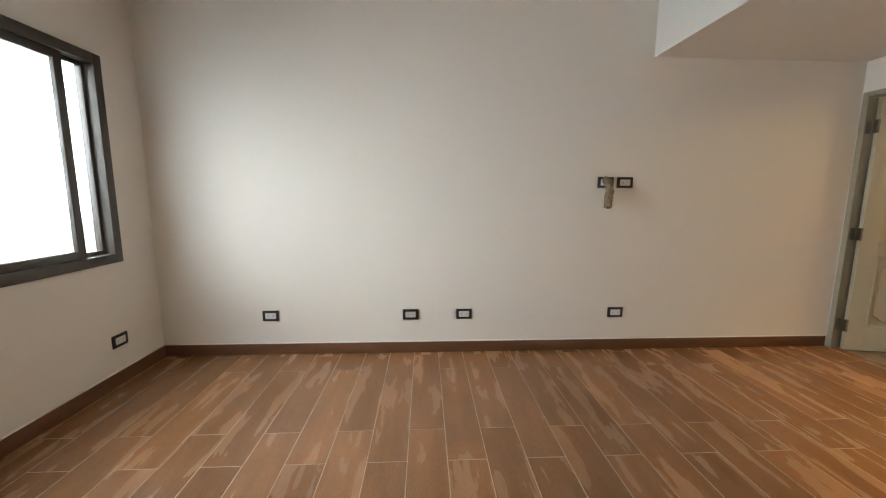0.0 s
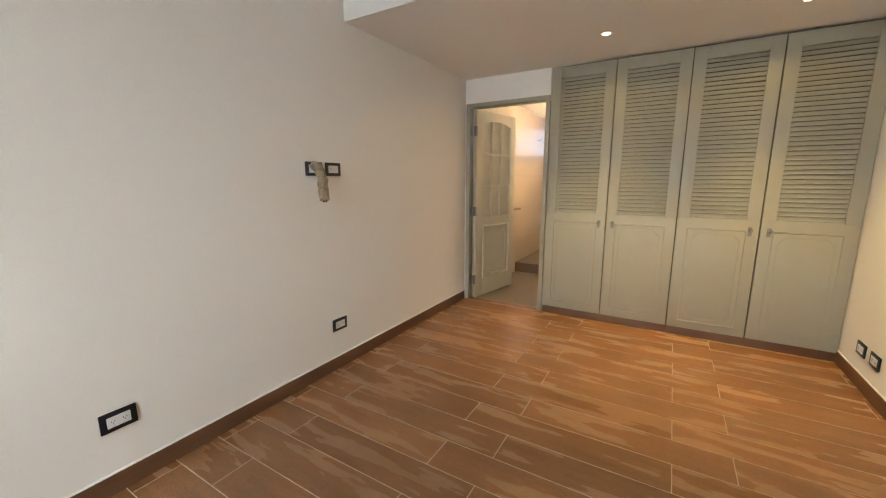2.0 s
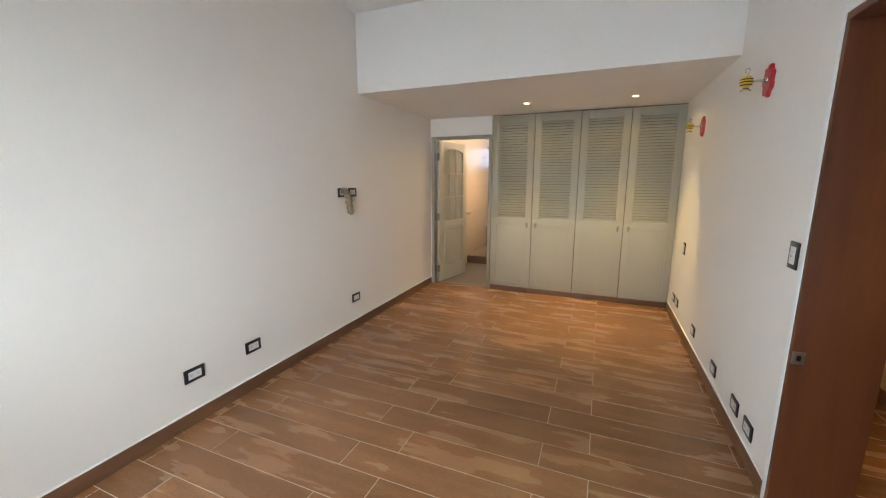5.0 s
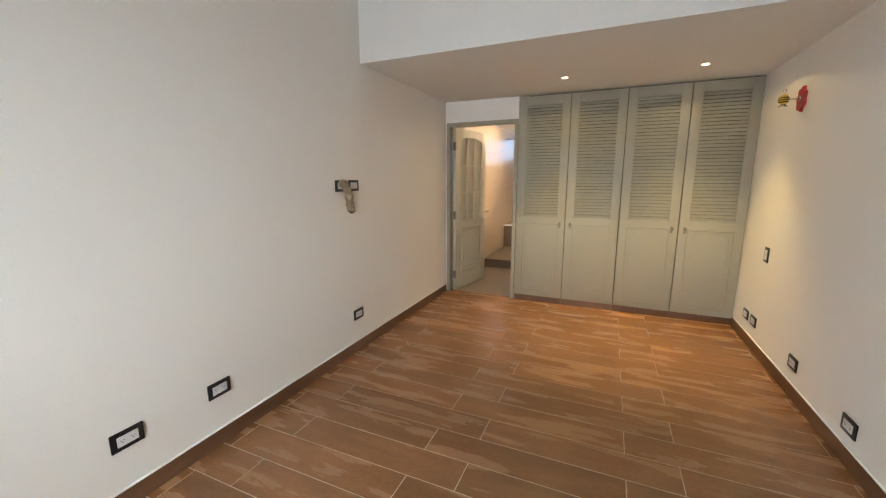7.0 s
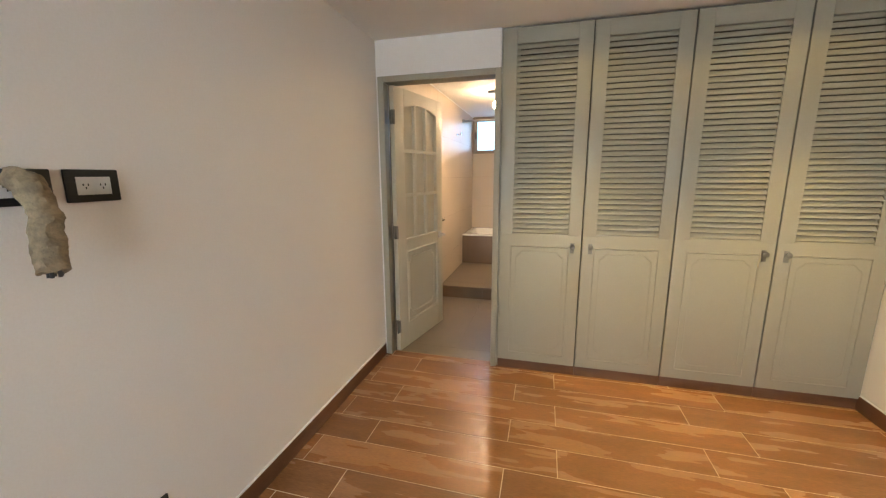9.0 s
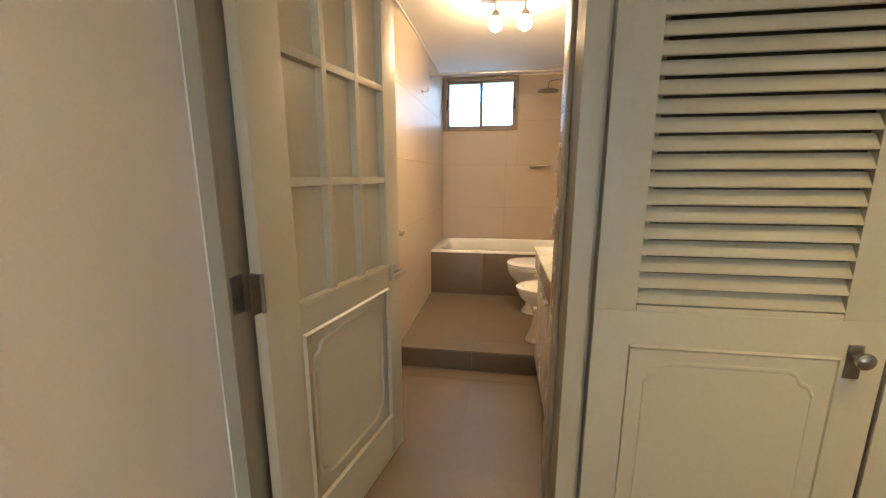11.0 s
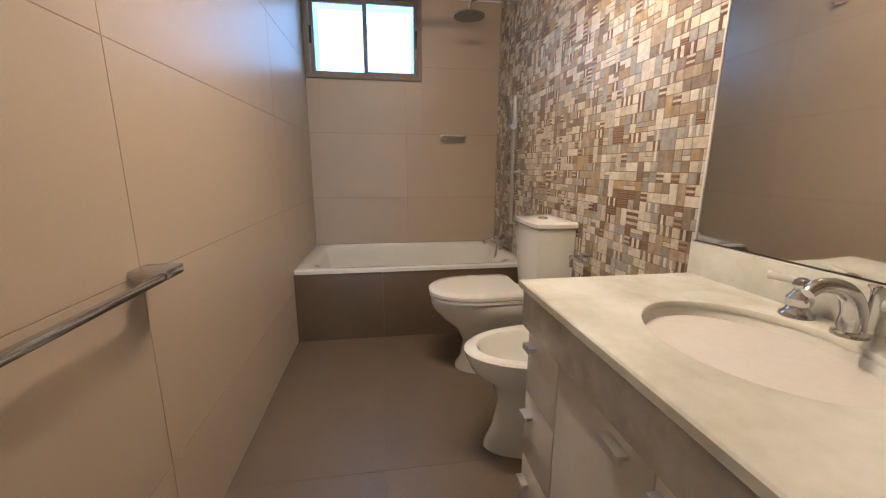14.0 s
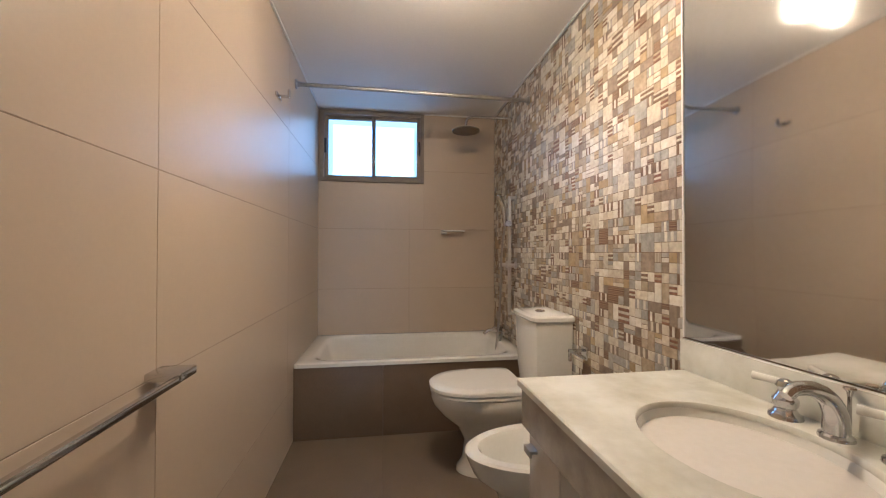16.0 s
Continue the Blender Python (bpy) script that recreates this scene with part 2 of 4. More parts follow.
def boxes(*ab, bevel=0.0):
    bm = bmesh.new()
    for a, b in ab:
        box(bm, a, b, bevel)
    return bm


def loft(bm, rings, cap0=True, cap1=True, closed=True):
    rows = [[bm.verts.new(p) for p in ring] for ring in rings]
    n = len(rows[0])
    for r0, r1 in zip(rows, rows[1:]):
        for k in range(n if closed else n - 1):
            bm.faces.new((r0[k], r0[(k + 1) % n], r1[(k + 1) % n], r1[k]))
    if cap0:
        bm.faces.new(list(reversed(rows[0])))
    if cap1:
        bm.faces.new(rows[-1])
    return bm


def ring(centre, r, axis, n=16, r2=None):
    """A circle (or ellipse) of points round an axis."""
    axis = Vector(axis).normalized()
    u = axis.orthogonal().normalized() if abs(axis.z) < 0.99 else Vector((1, 0, 0))
    w = axis.cross(u)
    return [Vector(centre) + u * (r * math.cos(2 * math.pi * k / n)) + w * ((r2 or r) * math.sin(2 * math.pi * k / n)) for k in range(n)]


def rod(bm, p0, p1, r, n=14, r1=None):
    d = Vector(p1) - Vector(p0)
    return loft(bm, [ring(p0, r, d, n), ring(p1, r1 or r, d, n)])


def lathe(bm, base, axis, profile, n=20):
    """profile: (distance along the axis, radius)."""
    axis = Vector(axis).normalized()
    return loft(bm, [ring(Vector(base) + axis * d, r, axis, n) for d, r in profile])


def tube(bm, points, r, n=10, steps=4):
    """A round tube along a smoothed line; r may be a list."""
    pts = [Vector(p) for p in points]
    line = []
    for k in range(len(pts) - 1):
        p0, p1, p2, p3 = pts[max(k - 1, 0)], pts[k], pts[k + 1], pts[min(k + 2, len(pts) - 1)]
        for s in range(steps):
            t = s / steps
            line.append(0.5 * ((2 * p1) + (p2 - p0) * t + (2 * p0 - 5 * p1 + 4 * p2 - p3) * t * t + (3 * p1 - p0 - 3 * p2 + p3) * t ** 3))
    line.append(pts[-1])
    rows = []
    u = None
    for k, p in enumerate(line):
        d = (line[min(k + 1, len(line) - 1)] - line[max(k - 1, 0)]).normalized()
        u = d.orthogonal().normalized() if u is None else (u - d * u.dot(d)).normalized()
        w = d.cross(u)
        rad = r if not isinstance(r, (list, tuple)) else r[0] + (r[1] - r[0]) * k / (len(line) - 1)
        rows.append([p + u * (rad * math.cos(2 * math.pi * j / n)) + w * (rad * math.sin(2 * math.pi * j / n)) for j in range(n)])
    return loft(bm, rows)


def oval(cx, cy, z, a, b, power=2.0, n=40):
    out = []
    for k in range(n):
        t = 2 * math.pi * k / n
        c, s = math.cos(t), math.sin(t)
        out.append(Vector((cx + a * math.copysign(abs(c) ** (2 / power), c), cy + b * math.copysign(abs(s) ** (2 / power), s), z)))
    return out


# ---- the large structure ----
LEFT, RIGHT, NORTH, EAST, HIGH, LOW = -2.10, 3.56, 3.0, 3.56, 3.10, 2.375
structure("wall_north", boxes(((-2.25, NORTH, 0), (3.68, 3.15, HIGH))), PAINT, "cream-white painted plaster wall with a row of sockets")
WIN = (0.75, 2.655, 0.845, 2.19)
structure("wall_west", boxes(
    ((-2.25, -0.42, 0), (LEFT, NORTH, WIN[2])), ((-2.25, -0.42, WIN[3]), (LEFT, NORTH, HIGH)),
    ((-2.25, -0.42, WIN[2]), (LEFT, WIN[0], WIN[3])), ((-2.25, WIN[1], WIN[2]), (LEFT, NORTH, WIN[3]))), PAINT, "cream-white painted wall around a wide sliding window")
structure("wall_south", boxes(
    ((0.505, -0.42, 0), (4.3, -0.13, HIGH)), ((LEFT, -0.42, 0), (-0.48, -0.13, HIGH)), ((-0.48, -0.42, 2.16), (0.505, -0.13, HIGH))),
    PAINT, "cream-white painted wall with two small wall lamps and a doorway")
structure("wall_east", boxes(
    ((EAST, 2.10, 2.12), (3.68, NORTH, LOW)), ((EAST, 2.957, 0), (3.68, NORTH, 2.12)), ((4.12, -0.13, 0), (4.3, 1.40, LOW))),
    PAINT, "short white wall above the bathroom doorway")
structure("ceiling", boxes(((-2.25, -0.42, HIGH), (3.68, 3.15, 3.25))), CEIL, "plain white bedroom ceiling")
structure("ceiling_soffit", boxes(((1.81, -0.13, LOW), (3.68, NORTH, HIGH)), ((3.68, -0.42, LOW), (4.3, 1.99, 2.6))), CEIL, "dropped white ceiling band above the wardrobe")
structure("bath_ceiling", boxes(((3.68, 1.99, 2.345), (7.30, 3.15, 2.6)), ((4.3, 1.40, 2.345), (7.30, 1.99, 2.6))), CEIL, "white bathroom ceiling")
structure("cornice_bead", boxes(((4.30, 1.545, 2.336), (7.14, 1.553, 2.345)), ((3.70, 2.943, 2.336), (7.14, 2.951, 2.345)), ((7.133, 1.553, 2.336), (7.141, 2.12, 2.345))), CAULK)
# hall beyond the brown doorway
structure("hall_wall", boxes(((-1.3, -1.75, 0), (2.3, -1.60, 2.5)), ((2.1, -1.60, 0), (2.25, -0.42, 2.5)), ((-1.3, -1.60, 0), (-1.15, -0.42, 2.5)), ((1.38, -1.60, 0), (2.1, -1.22, 2.5))), HALL, "yellow painted hall wall")
structure("hall_ceiling", boxes(((-1.3, -1.75, 2.5), (2.3, -0.42, 2.6))), CEIL)
structure("hall_baseboard", boxes(((1.368, -1.60, 0), (1.38, -1.21, 0.09)), ((1.368, -1.22, 0), (2.1, -1.208, 0.09)), ((2.088, -1.208, 0), (2.1, -0.42, 0.09)), ((-1.15, -1.60, 0), (1.368, -1.588, 0.09))), BASE)

# skirting with its caulk line
SK = 0.092
structure("baseboard", boxes(
    ((LEFT + 0.011, NORTH - 0.011, 0), (3.545, NORTH, SK)), ((LEFT, -0.13, 0), (LEFT + 0.011, NORTH, SK)),
    ((0.536, -0.13, 0), (3.56, -0.119, SK)), ((LEFT + 0.011, -0.13, 0), (-0.50, -0.119, SK)), bevel=0.0015), BASE, "brown wood-look tile skirting")
structure("caulk_line", boxes(
    ((LEFT + 0.011, NORTH - 0.009, SK), (3.545, NORTH, SK + 0.006)), ((LEFT, -0.119, SK), (LEFT + 0.009, NORTH - 0.011, SK + 0.006)),
    ((0.536, -0.13, SK), (3.55, -0.121, SK + 0.006))), CAULK)

# bathroom shell
BL, BM, BE, STEP, LIP = 2.955, 1.537, 7.15, 0.139, 5.108
structure("bath_wall_north", boxes(((3.68, BL + 0.0012, 0), (7.30, 3.15, 2.345))), JOINT, "cream large-format tiled bathroom wall")
BW = (2.128, 2.94, 1.778, 2.336)
structure("bath_wall_east", boxes(
    ((BE + 0.0012, 1.40, 0), (7.30, BL + 0.0012, BW[2])), ((BE + 0.0012, 1.40, BW[2]), (7.30, BW[0], 2.345)),
    ((BE + 0.0012, BW[1], BW[2]), (7.30, BL + 0.0012, 2.345)), ((BE + 0.0012, BW[0], BW[3]), (7.30, BW[1], 2.345))), JOINT, "cream tiled end wall with a small high window")
structure("bath_wall_south", boxes(((4.30, 1.38, 0), (7.30, BM - 0.0018, 2.345))), MOSAIC_GROUT, "wall covered in brown and cream stone mosaic")
structure("bath_partition", boxes(((3.68, 1.99, 0), (4.294, 2.0682, 2.345)), ((4.12, 1.40, 0), (4.294, 1.99, 2.345))), MOSAIC_GROUT, "short wall beside the doorway covered in stone mosaic")
structure("bath_step", boxes(((LIP + 0.008, BM - 0.005, 0), (BE + 0.007, BL + 0.007, STEP - 0.001))), DARK_JOINT, "raised bathroom floor with a dark tiled step")

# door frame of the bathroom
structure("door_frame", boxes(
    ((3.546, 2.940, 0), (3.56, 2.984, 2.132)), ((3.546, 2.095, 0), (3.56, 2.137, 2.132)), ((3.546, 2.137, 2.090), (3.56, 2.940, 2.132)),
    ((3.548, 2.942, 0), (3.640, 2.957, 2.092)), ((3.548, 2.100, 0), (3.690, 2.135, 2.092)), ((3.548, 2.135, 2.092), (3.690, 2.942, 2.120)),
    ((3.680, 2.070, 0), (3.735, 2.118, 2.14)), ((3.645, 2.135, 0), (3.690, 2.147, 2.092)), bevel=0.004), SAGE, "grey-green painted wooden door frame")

# brown doorway to the hall
structure("doorway_lining", boxes(
    ((0.475, -0.425, 0), (0.505, -0.124, 2.13)), ((-0.48, -0.425, 0), (-0.45, -0.124, 2.13)), ((-0.48, -0.425, 2.13), (0.505, -0.124, 2.16)), bevel=0.003),
    MAHOGANY, "dark red-brown wooden doorway lining")
# plaster corners bright with window light, drawn as raised strips in caulk white
structure("doorway_bead", boxes(((0.505, -0.13, 0), (0.535, -0.121, 2.195)), ((-0.506, -0.13, 0), (-0.48, -0.121, 2.19)), ((-0.48, -0.13, 2.16), (0.505, -0.121, 2.19)), bevel=0.003), CAULK)

strike = thing("strike_plate", pose(0.475, -0.15, 0.74), "small satin steel strike plate on the brown lining", "strike plate")
part("plate", boxes(((0.4715, -0.172, 0.735), (0.475, -0.125, 0.795)), bevel=0.001), STEEL, strike)
part("slot", boxes(((0.4705, -0.156, 0.752), (0.472, -0.140, 0.778))), BLACK, strike)


# ---- windows ----
def sash(bm, x0, x1, y0, y1, z0, z1, w):
    box(bm, (x0, y0, z0), (x1, y0 + w, z1), 0.003)
    box(bm, (x0, y1 - w, z0), (x1, y1, z1), 0.003)
    box(bm, (x0, y0 + w, z0), (x1, y1 - w, z0 + w), 0.003)
    box(bm, (x0, y0 + w, z1 - w), (x1, y1 - w, z1), 0.003)
    return bm


def pane(parent, a, b):
    ob = part("pane", boxes((a, b)), GLASS, parent)
    ob.visible_shadow = False
    return ob


window = tagged(new("window_1"), "dark bronze aluminium sliding window with bright panes", kind="structure")
window.matrix_basis = pose(-2.15, 1.71, WIN[2])
WORLD_OF[window.name] = window.matrix_basis.copy()
part("window_frame", sash(bmesh.new(), -2.20, -2.075, WIN[0], WIN[1], WIN[2], WIN[3], 0.062), BRONZE, window)
part("sash_frame", sash(bmesh.new(), -2.125, -2.095, WIN[0] + 0.06, 2.40, WIN[2] + 0.058, WIN[3] - 0.058, 0.055), BRONZE, window)
part("sash_frame", sash(bmesh.new(), -2.165, -2.135, 1.66, 2.600, WIN[2] + 0.058, WIN[3] - 0.058, 0.030), BRONZE, window)
pane(window, (-2.112, 0.86, 0.95), (-2.108, 2.35, 2.085))
pane(window, (-2.152, 1.685, 0.925), (-2.148, 2.575, 2.11))
backdrop = structure("backdrop_bedroom", boxes(((-9.0, -15.0, -2.0), (-8.95, 25.0, 9.0))), SKY_CARD)

window = tagged(new("window_2"), "small high taupe aluminium sliding window with frosted panes", kind="structure")
window.matrix_basis = pose(7.16, 2.53, BW[2])
WORLD_OF[window.name] = window.matrix_basis.copy()
part("window_frame", sash(bmesh.new(), 7.125, 7.215, BW[0], BW[1], BW[2], BW[3], 0.030), TAUPE, window)
part("sash_frame", sash(bmesh.new(), 7.150, 7.172, 2.155, 2.545, BW[2] + 0.026, BW[3] - 0.028, 0.030), TAUPE, window)
part("sash_frame", sash(bmesh.new(), 7.176, 7.198, 2.515, 2.915, BW[2] + 0.026, BW[3] - 0.028, 0.030), TAUPE, window)
for yy in (2.168, 2.902):
    part("latch", boxes(((7.138, yy - 0.010, 2.00), (7.152, yy + 0.010, 2.115)), bevel=0.004), BLACK, window)
pane(window, (7.160, 2.183, 1.832), (7.163, 2.518, 2.282))
pane(window, (7.186, 2.543, 1.832), (7.189, 2.888, 2.282))
structure("backdrop_bath", boxes(((7.8, 1.2, 1.0), (7.82, 3.9, 3.6))), BATH_CARD)


# ---- wardrobe ----
def ogee(y0, y1, z0, z1, n, x):
    """A panel outline with scooped corners."""
    pts = []
    for cy, cz, sy, sz in ((y0, z0, 1, 1), (y1, z0, -1, 1), (y1, z1, -1, -1), (y0, z1, 1, -1)):
        arc = [(cy + sy * n * 1.5, cz)] + [(cy + sy * n * (0.25 + 0.75 * math.cos(a)), cz + sz * n * (0.20 + 0.75 * math.sin(a))) for a in (0.0, 0.78, 1.57)] + [(cy, cz + sz * n * 1.5)]
        if sy * sz < 0:
            arc.reverse()
        pts += list(reversed(arc))
    return [Vector((x, a, b)) for a, b in pts]


def ridge(bm, loop, out, wide):
    """A low rounded moulding along a closed loop of points; out is the way it stands proud."""
    out = Vector(out)
    centre = sum(loop, Vector()) / len(loop)
    inner = [centre + (p - centre) * (1 - wide / max((p - centre).length, 0.05)) for p in loop]
    mid = [(a + b) / 2 + out for a, b in zip(loop, inner)]
    return loft(bm, [loop, mid, inner], False, False)


wardrobe = thing("wardrobe", pose(3.56, 0.98, 0), "built-in grey-green wardrobe with four louvred doors on a brown plinth", "wardrobe")
part("carcass", boxes(((3.60, -0.125, 0.055), (4.10, 1.98, 2.36))), GAP_SHADE, wardrobe)
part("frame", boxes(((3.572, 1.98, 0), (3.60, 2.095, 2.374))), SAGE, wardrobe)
# dark strip stands in for the shade above the doors
part("top_gap", boxes(((3.585, -0.13, 2.355), (3.60, 1.98, 2.3745))), GAP_SHADE, wardrobe, "strip coloured as the shade in the gap under the ceiling")
for k in range(4):
    y1 = 2.085 - 0.5537 * k
    part("plinth", boxes(((3.556, y1 - 0.552, 0), (3.572, y1 - (0.0 if k else 0.002), 0.070)), bevel=0.001), BASE, wardrobe, "brown wood-look tile plinth")
FX, ST = 3.546, 0.084
LZ0, LZ1, PITCH = 1.035, 2.262, 0.03408
slat_mesh = None
for k in range(4):
    ya = 2.082 - 0.5537 * k
    yb = ya - 0.5455
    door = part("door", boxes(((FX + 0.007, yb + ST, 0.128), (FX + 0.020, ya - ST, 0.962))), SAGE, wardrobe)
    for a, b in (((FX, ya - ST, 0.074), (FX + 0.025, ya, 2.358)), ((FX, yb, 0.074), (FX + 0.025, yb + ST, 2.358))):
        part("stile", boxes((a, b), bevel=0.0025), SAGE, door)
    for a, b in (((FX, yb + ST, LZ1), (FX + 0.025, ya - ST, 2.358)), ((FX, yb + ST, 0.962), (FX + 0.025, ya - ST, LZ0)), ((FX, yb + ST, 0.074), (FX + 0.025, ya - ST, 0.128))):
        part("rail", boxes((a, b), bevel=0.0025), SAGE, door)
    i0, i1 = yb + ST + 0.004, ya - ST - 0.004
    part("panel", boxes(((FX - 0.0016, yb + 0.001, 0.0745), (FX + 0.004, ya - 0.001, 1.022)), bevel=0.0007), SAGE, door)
    bm = bmesh.new()
    fx = FX - 0.0016
    ridge(bm, [Vector((fx, i0 - 0.012, 0.135)), Vector((fx, i1 + 0.012, 0.135)), Vector((fx, i1 + 0.012, 0.948)), Vector((fx, i0 - 0.012, 0.948))], (-0.0032, 0, 0), 0.011)
    part("moulding", bm, SAGE, door)
    bm = bmesh.new()
    ridge(bm, ogee(i0 + 0.022, i1 - 0.022, 0.172, 0.915, 0.034, fx), (-0.0020, 0, 0), 0.012)
    part("moulding", bm, SAGE, door)
    # louvre slats
    if slat_mesh is None:
        bm = bmesh.new()
        w = (ya - ST) - (yb + ST)
        loft(bm, [[Vector((x, s * w / 2, z)) for x, z in ((-0.0060, -0.0150), (-0.0112, -0.0140), (-0.0117, -0.0108), (0.0035, 0.0150), (0.0075, 0.0135))] for s in (-1, 1)])
        slat_mesh = finish("slat", bm, SAGE)
    for j in range(36):
        ob = new("slat", slat_mesh)
        ob.parent = door
        ob.matrix_basis = WORLD_OF[door.name].inverted() @ pose(FX + 0.012, (ya + yb) / 2, LZ0 + (j + 0.5) * PITCH)
    ky = (yb + 0.055) if k % 2 == 0 else (ya - 0.052)
    bm = boxes(((FX - 0.006, ky - 0.013, 0.905), (FX - 0.001, ky + 0.013, 0.975)), bevel=0.002)
    lathe(bm, (FX - 0.005, ky, 0.952), (-1, 0, 0), ((0, 0.008), (0.012, 0.007), (0.016, 0.015), (0.024, 0.017), (0.029, 0.010)), 14)
    part("knob", bm, KNOB, door, "satin steel knob")

# ---- bathroom door, standing open ----
DM = pose(3.606, 2.886, 0, 0, 0, -12.0)
DW = 0.768
door = thing("bathroom_door", DM, "open grey-green wooden door with nine frosted panes over a moulded panel", "door")
G0, G1, GZ0, GZ1 = 0.130, 0.660, 0.926, 1.945


def arch(u):
    return GZ1 + 0.045 * (1 - ((u - (G0 + G1) / 2) / ((G1 - G0) / 2)) ** 2)


leaf = part("panel", boxes(((G0, 0.014, 0.215), (G1, 0.030, 0.826))), SAGE_LIT, door, local=True)
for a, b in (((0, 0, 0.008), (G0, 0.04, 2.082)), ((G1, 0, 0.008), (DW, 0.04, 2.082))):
    part("stile", boxes((a, b), bevel=0.003), SAGE_LIT, door, local=True)
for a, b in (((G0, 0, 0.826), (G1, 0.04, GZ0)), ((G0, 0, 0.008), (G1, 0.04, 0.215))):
    part("rail", boxes((a, b), bevel=0.003), SAGE_LIT, door, local=True)
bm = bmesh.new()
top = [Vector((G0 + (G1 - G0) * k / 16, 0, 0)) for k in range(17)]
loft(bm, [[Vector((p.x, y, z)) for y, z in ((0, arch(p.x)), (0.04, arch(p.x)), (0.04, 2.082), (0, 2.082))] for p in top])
part("top_rail", bm, SAGE_LIT, door, "arched top rail", local=True)
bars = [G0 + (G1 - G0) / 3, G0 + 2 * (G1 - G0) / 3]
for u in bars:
    part("glazing_bar", boxes(((u - 0.012, 0.002, GZ0), (u + 0.012, 0.038, arch(u))), bevel=0.003), SAGE_LIT, door, local=True)
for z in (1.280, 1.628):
    part("glazing_bar", boxes(((G0, 0.003, z - 0.012), (G1, 0.037, z + 0.012)), bevel=0.003), SAGE_LIT, door, local=True)
cols, rows_z = [G0, *bars, G1], [GZ0, 1.280, 1.628, 1.99]
for i in range(3):
    for j in range(3):
        part("pane", boxes(((cols[i], 0.0295, rows_z[j]), (cols[i + 1], 0.0345, min(rows_z[j + 1], arch((cols[i] + cols[i + 1]) / 2) + 0.02)))), PANE, door, "cream frosted glass pane", local=True)
bm = boxes(((G0 - 0.004, -0.006, GZ0 - 0.014), (G1 + 0.004, 0.006, GZ0 + 0.002)), bevel=0.003)
ridge(bm, [Vector((G0, 0.002, 0.215)), Vector((G1, 0.002, 0.215)), Vector((G1, 0.002, 0.830)), Vector((G0, 0.002, 0.830))], (0, -0.010, 0), 0.020)
turned = [Vector((p.y, p.x, p.z)) for p in ogee(G0 + 0.045, G1 - 0.045, 0.265, 0.775, 0.045, 0.014)]
ridge(bm, turned, (0, -0.007, 0), 0.013)
part("moulding", bm, SAGE_LIT, door, local=True)
bm = boxes(((0.686, -0.008, 0.850), (0.736, 0.0, 0.920)), bevel=0.003)
rod(bm, (0.711, 0, 0.887), (0.711, -0.048, 0.887), 0.010)
box(bm, (0.600, -0.056, 0.877), (0.724, -0.040, 0.897), 0.003)
part("door_handle", bm, STEEL, door, "brushed steel lever handle", local=True)
for z in (0.22, 1.00, 1.86):
    bm = boxes(((-0.004, 0.002, z - 0.05), (-0.0005, 0.038, z + 0.05)))
    rod(bm, (-0.006, -0.005, z - 0.052), (-0.006, -0.005, z + 0.052), 0.006, 10)
    box(bm, (-0.010, -0.005, z - 0.05), (-0.002, 0.012, z + 0.05))
    box(bm, (-0.040, -0.001, z - 0.05), (-0.006, 0.0005, z + 0.05))
    part("hinge", bm, KNOB, door, "dark grey steel hinge", local=True)
    part("hinge_leaf", boxes(((3.560, 2.9395, z - 0.05), (3.603, 2.9418, z + 0.05)), bevel=0.0008), KNOB, door, "dark grey steel leaf on the frame")


# ---- sockets and switches of the bedroom ----
def socket(m, label, upright=False):
    w, h = (0.043, 0.062) if upright else (0.066, 0.044)
    ob = thing("light_switch" if upright else "wall_socket", m, label, "switch" if upright else "socket", "bedroom switches" if upright else "bedroom sockets")
    part("cover_plate", boxes(((-w, 0, -h), (w, 0.009, h)), bevel=0.004), BLACK, ob, "glossy black cover plate", local=True)
    iw, ih = (0.024, 0.040) if upright else (0.042, 0.024)
    ins = part("insert", boxes(((-iw, 0.004, -ih), (iw, 0.011, ih)), bevel=0.0015), WHITE, ob, "white insert", local=True)
    if upright:
        part("rocker", boxes(((-0.018, 0.009, -0.014), (0.018, 0.0145, 0.014)), bevel=0.002), WHITE, ins, local=True)
        part("indicator", boxes(((-0.003, 0.0135, -0.009), (0.003, 0.0150, 0.004))), BLACK, ins, local=True)
    else:
        for s in (-1, 1):
            for dx, dz in ((-0.006, 0.003), (0.006, 0.003), (0.0, -0.006)):
                part("pin_hole", boxes(((s * 0.021 + dx - 0.0015, 0.010, dz - 0.003), (s * 0.021 + dx + 0.0015, 0.0113, dz + 0.003))), BLACK, ins, local=True)
    return ob


first = socket(pose(-1.235, NORTH, 0.328, 0, 0, 180), "black double socket with white insert low on the wall")
for m in [pose(x, NORTH, 0.328, 0, 0, 180) for x in (-0.100, 0.344, 1.632)] + [pose(x, NORTH, 1.413, 0, 0, 180) for x in (1.481, 1.640)] + \
        [pose(LEFT, 2.57, 0.305, 0, 0, -90)] + [pose(x, -0.13, z) for x, z in ((3.20, 0.245), (3.00, 0.245), (2.20, 0.232), (1.515, 0.205), (1.03, 0.205), (0.80, 0.200))]:
    copy_thing(first, m)
socket(pose(0.61, -0.13, 1.197), "black light switch plate with white rocker beside the doorway", True)
socket(pose(2.93, -0.13, 0.842), "black bedside switch plate with white rocker", True)

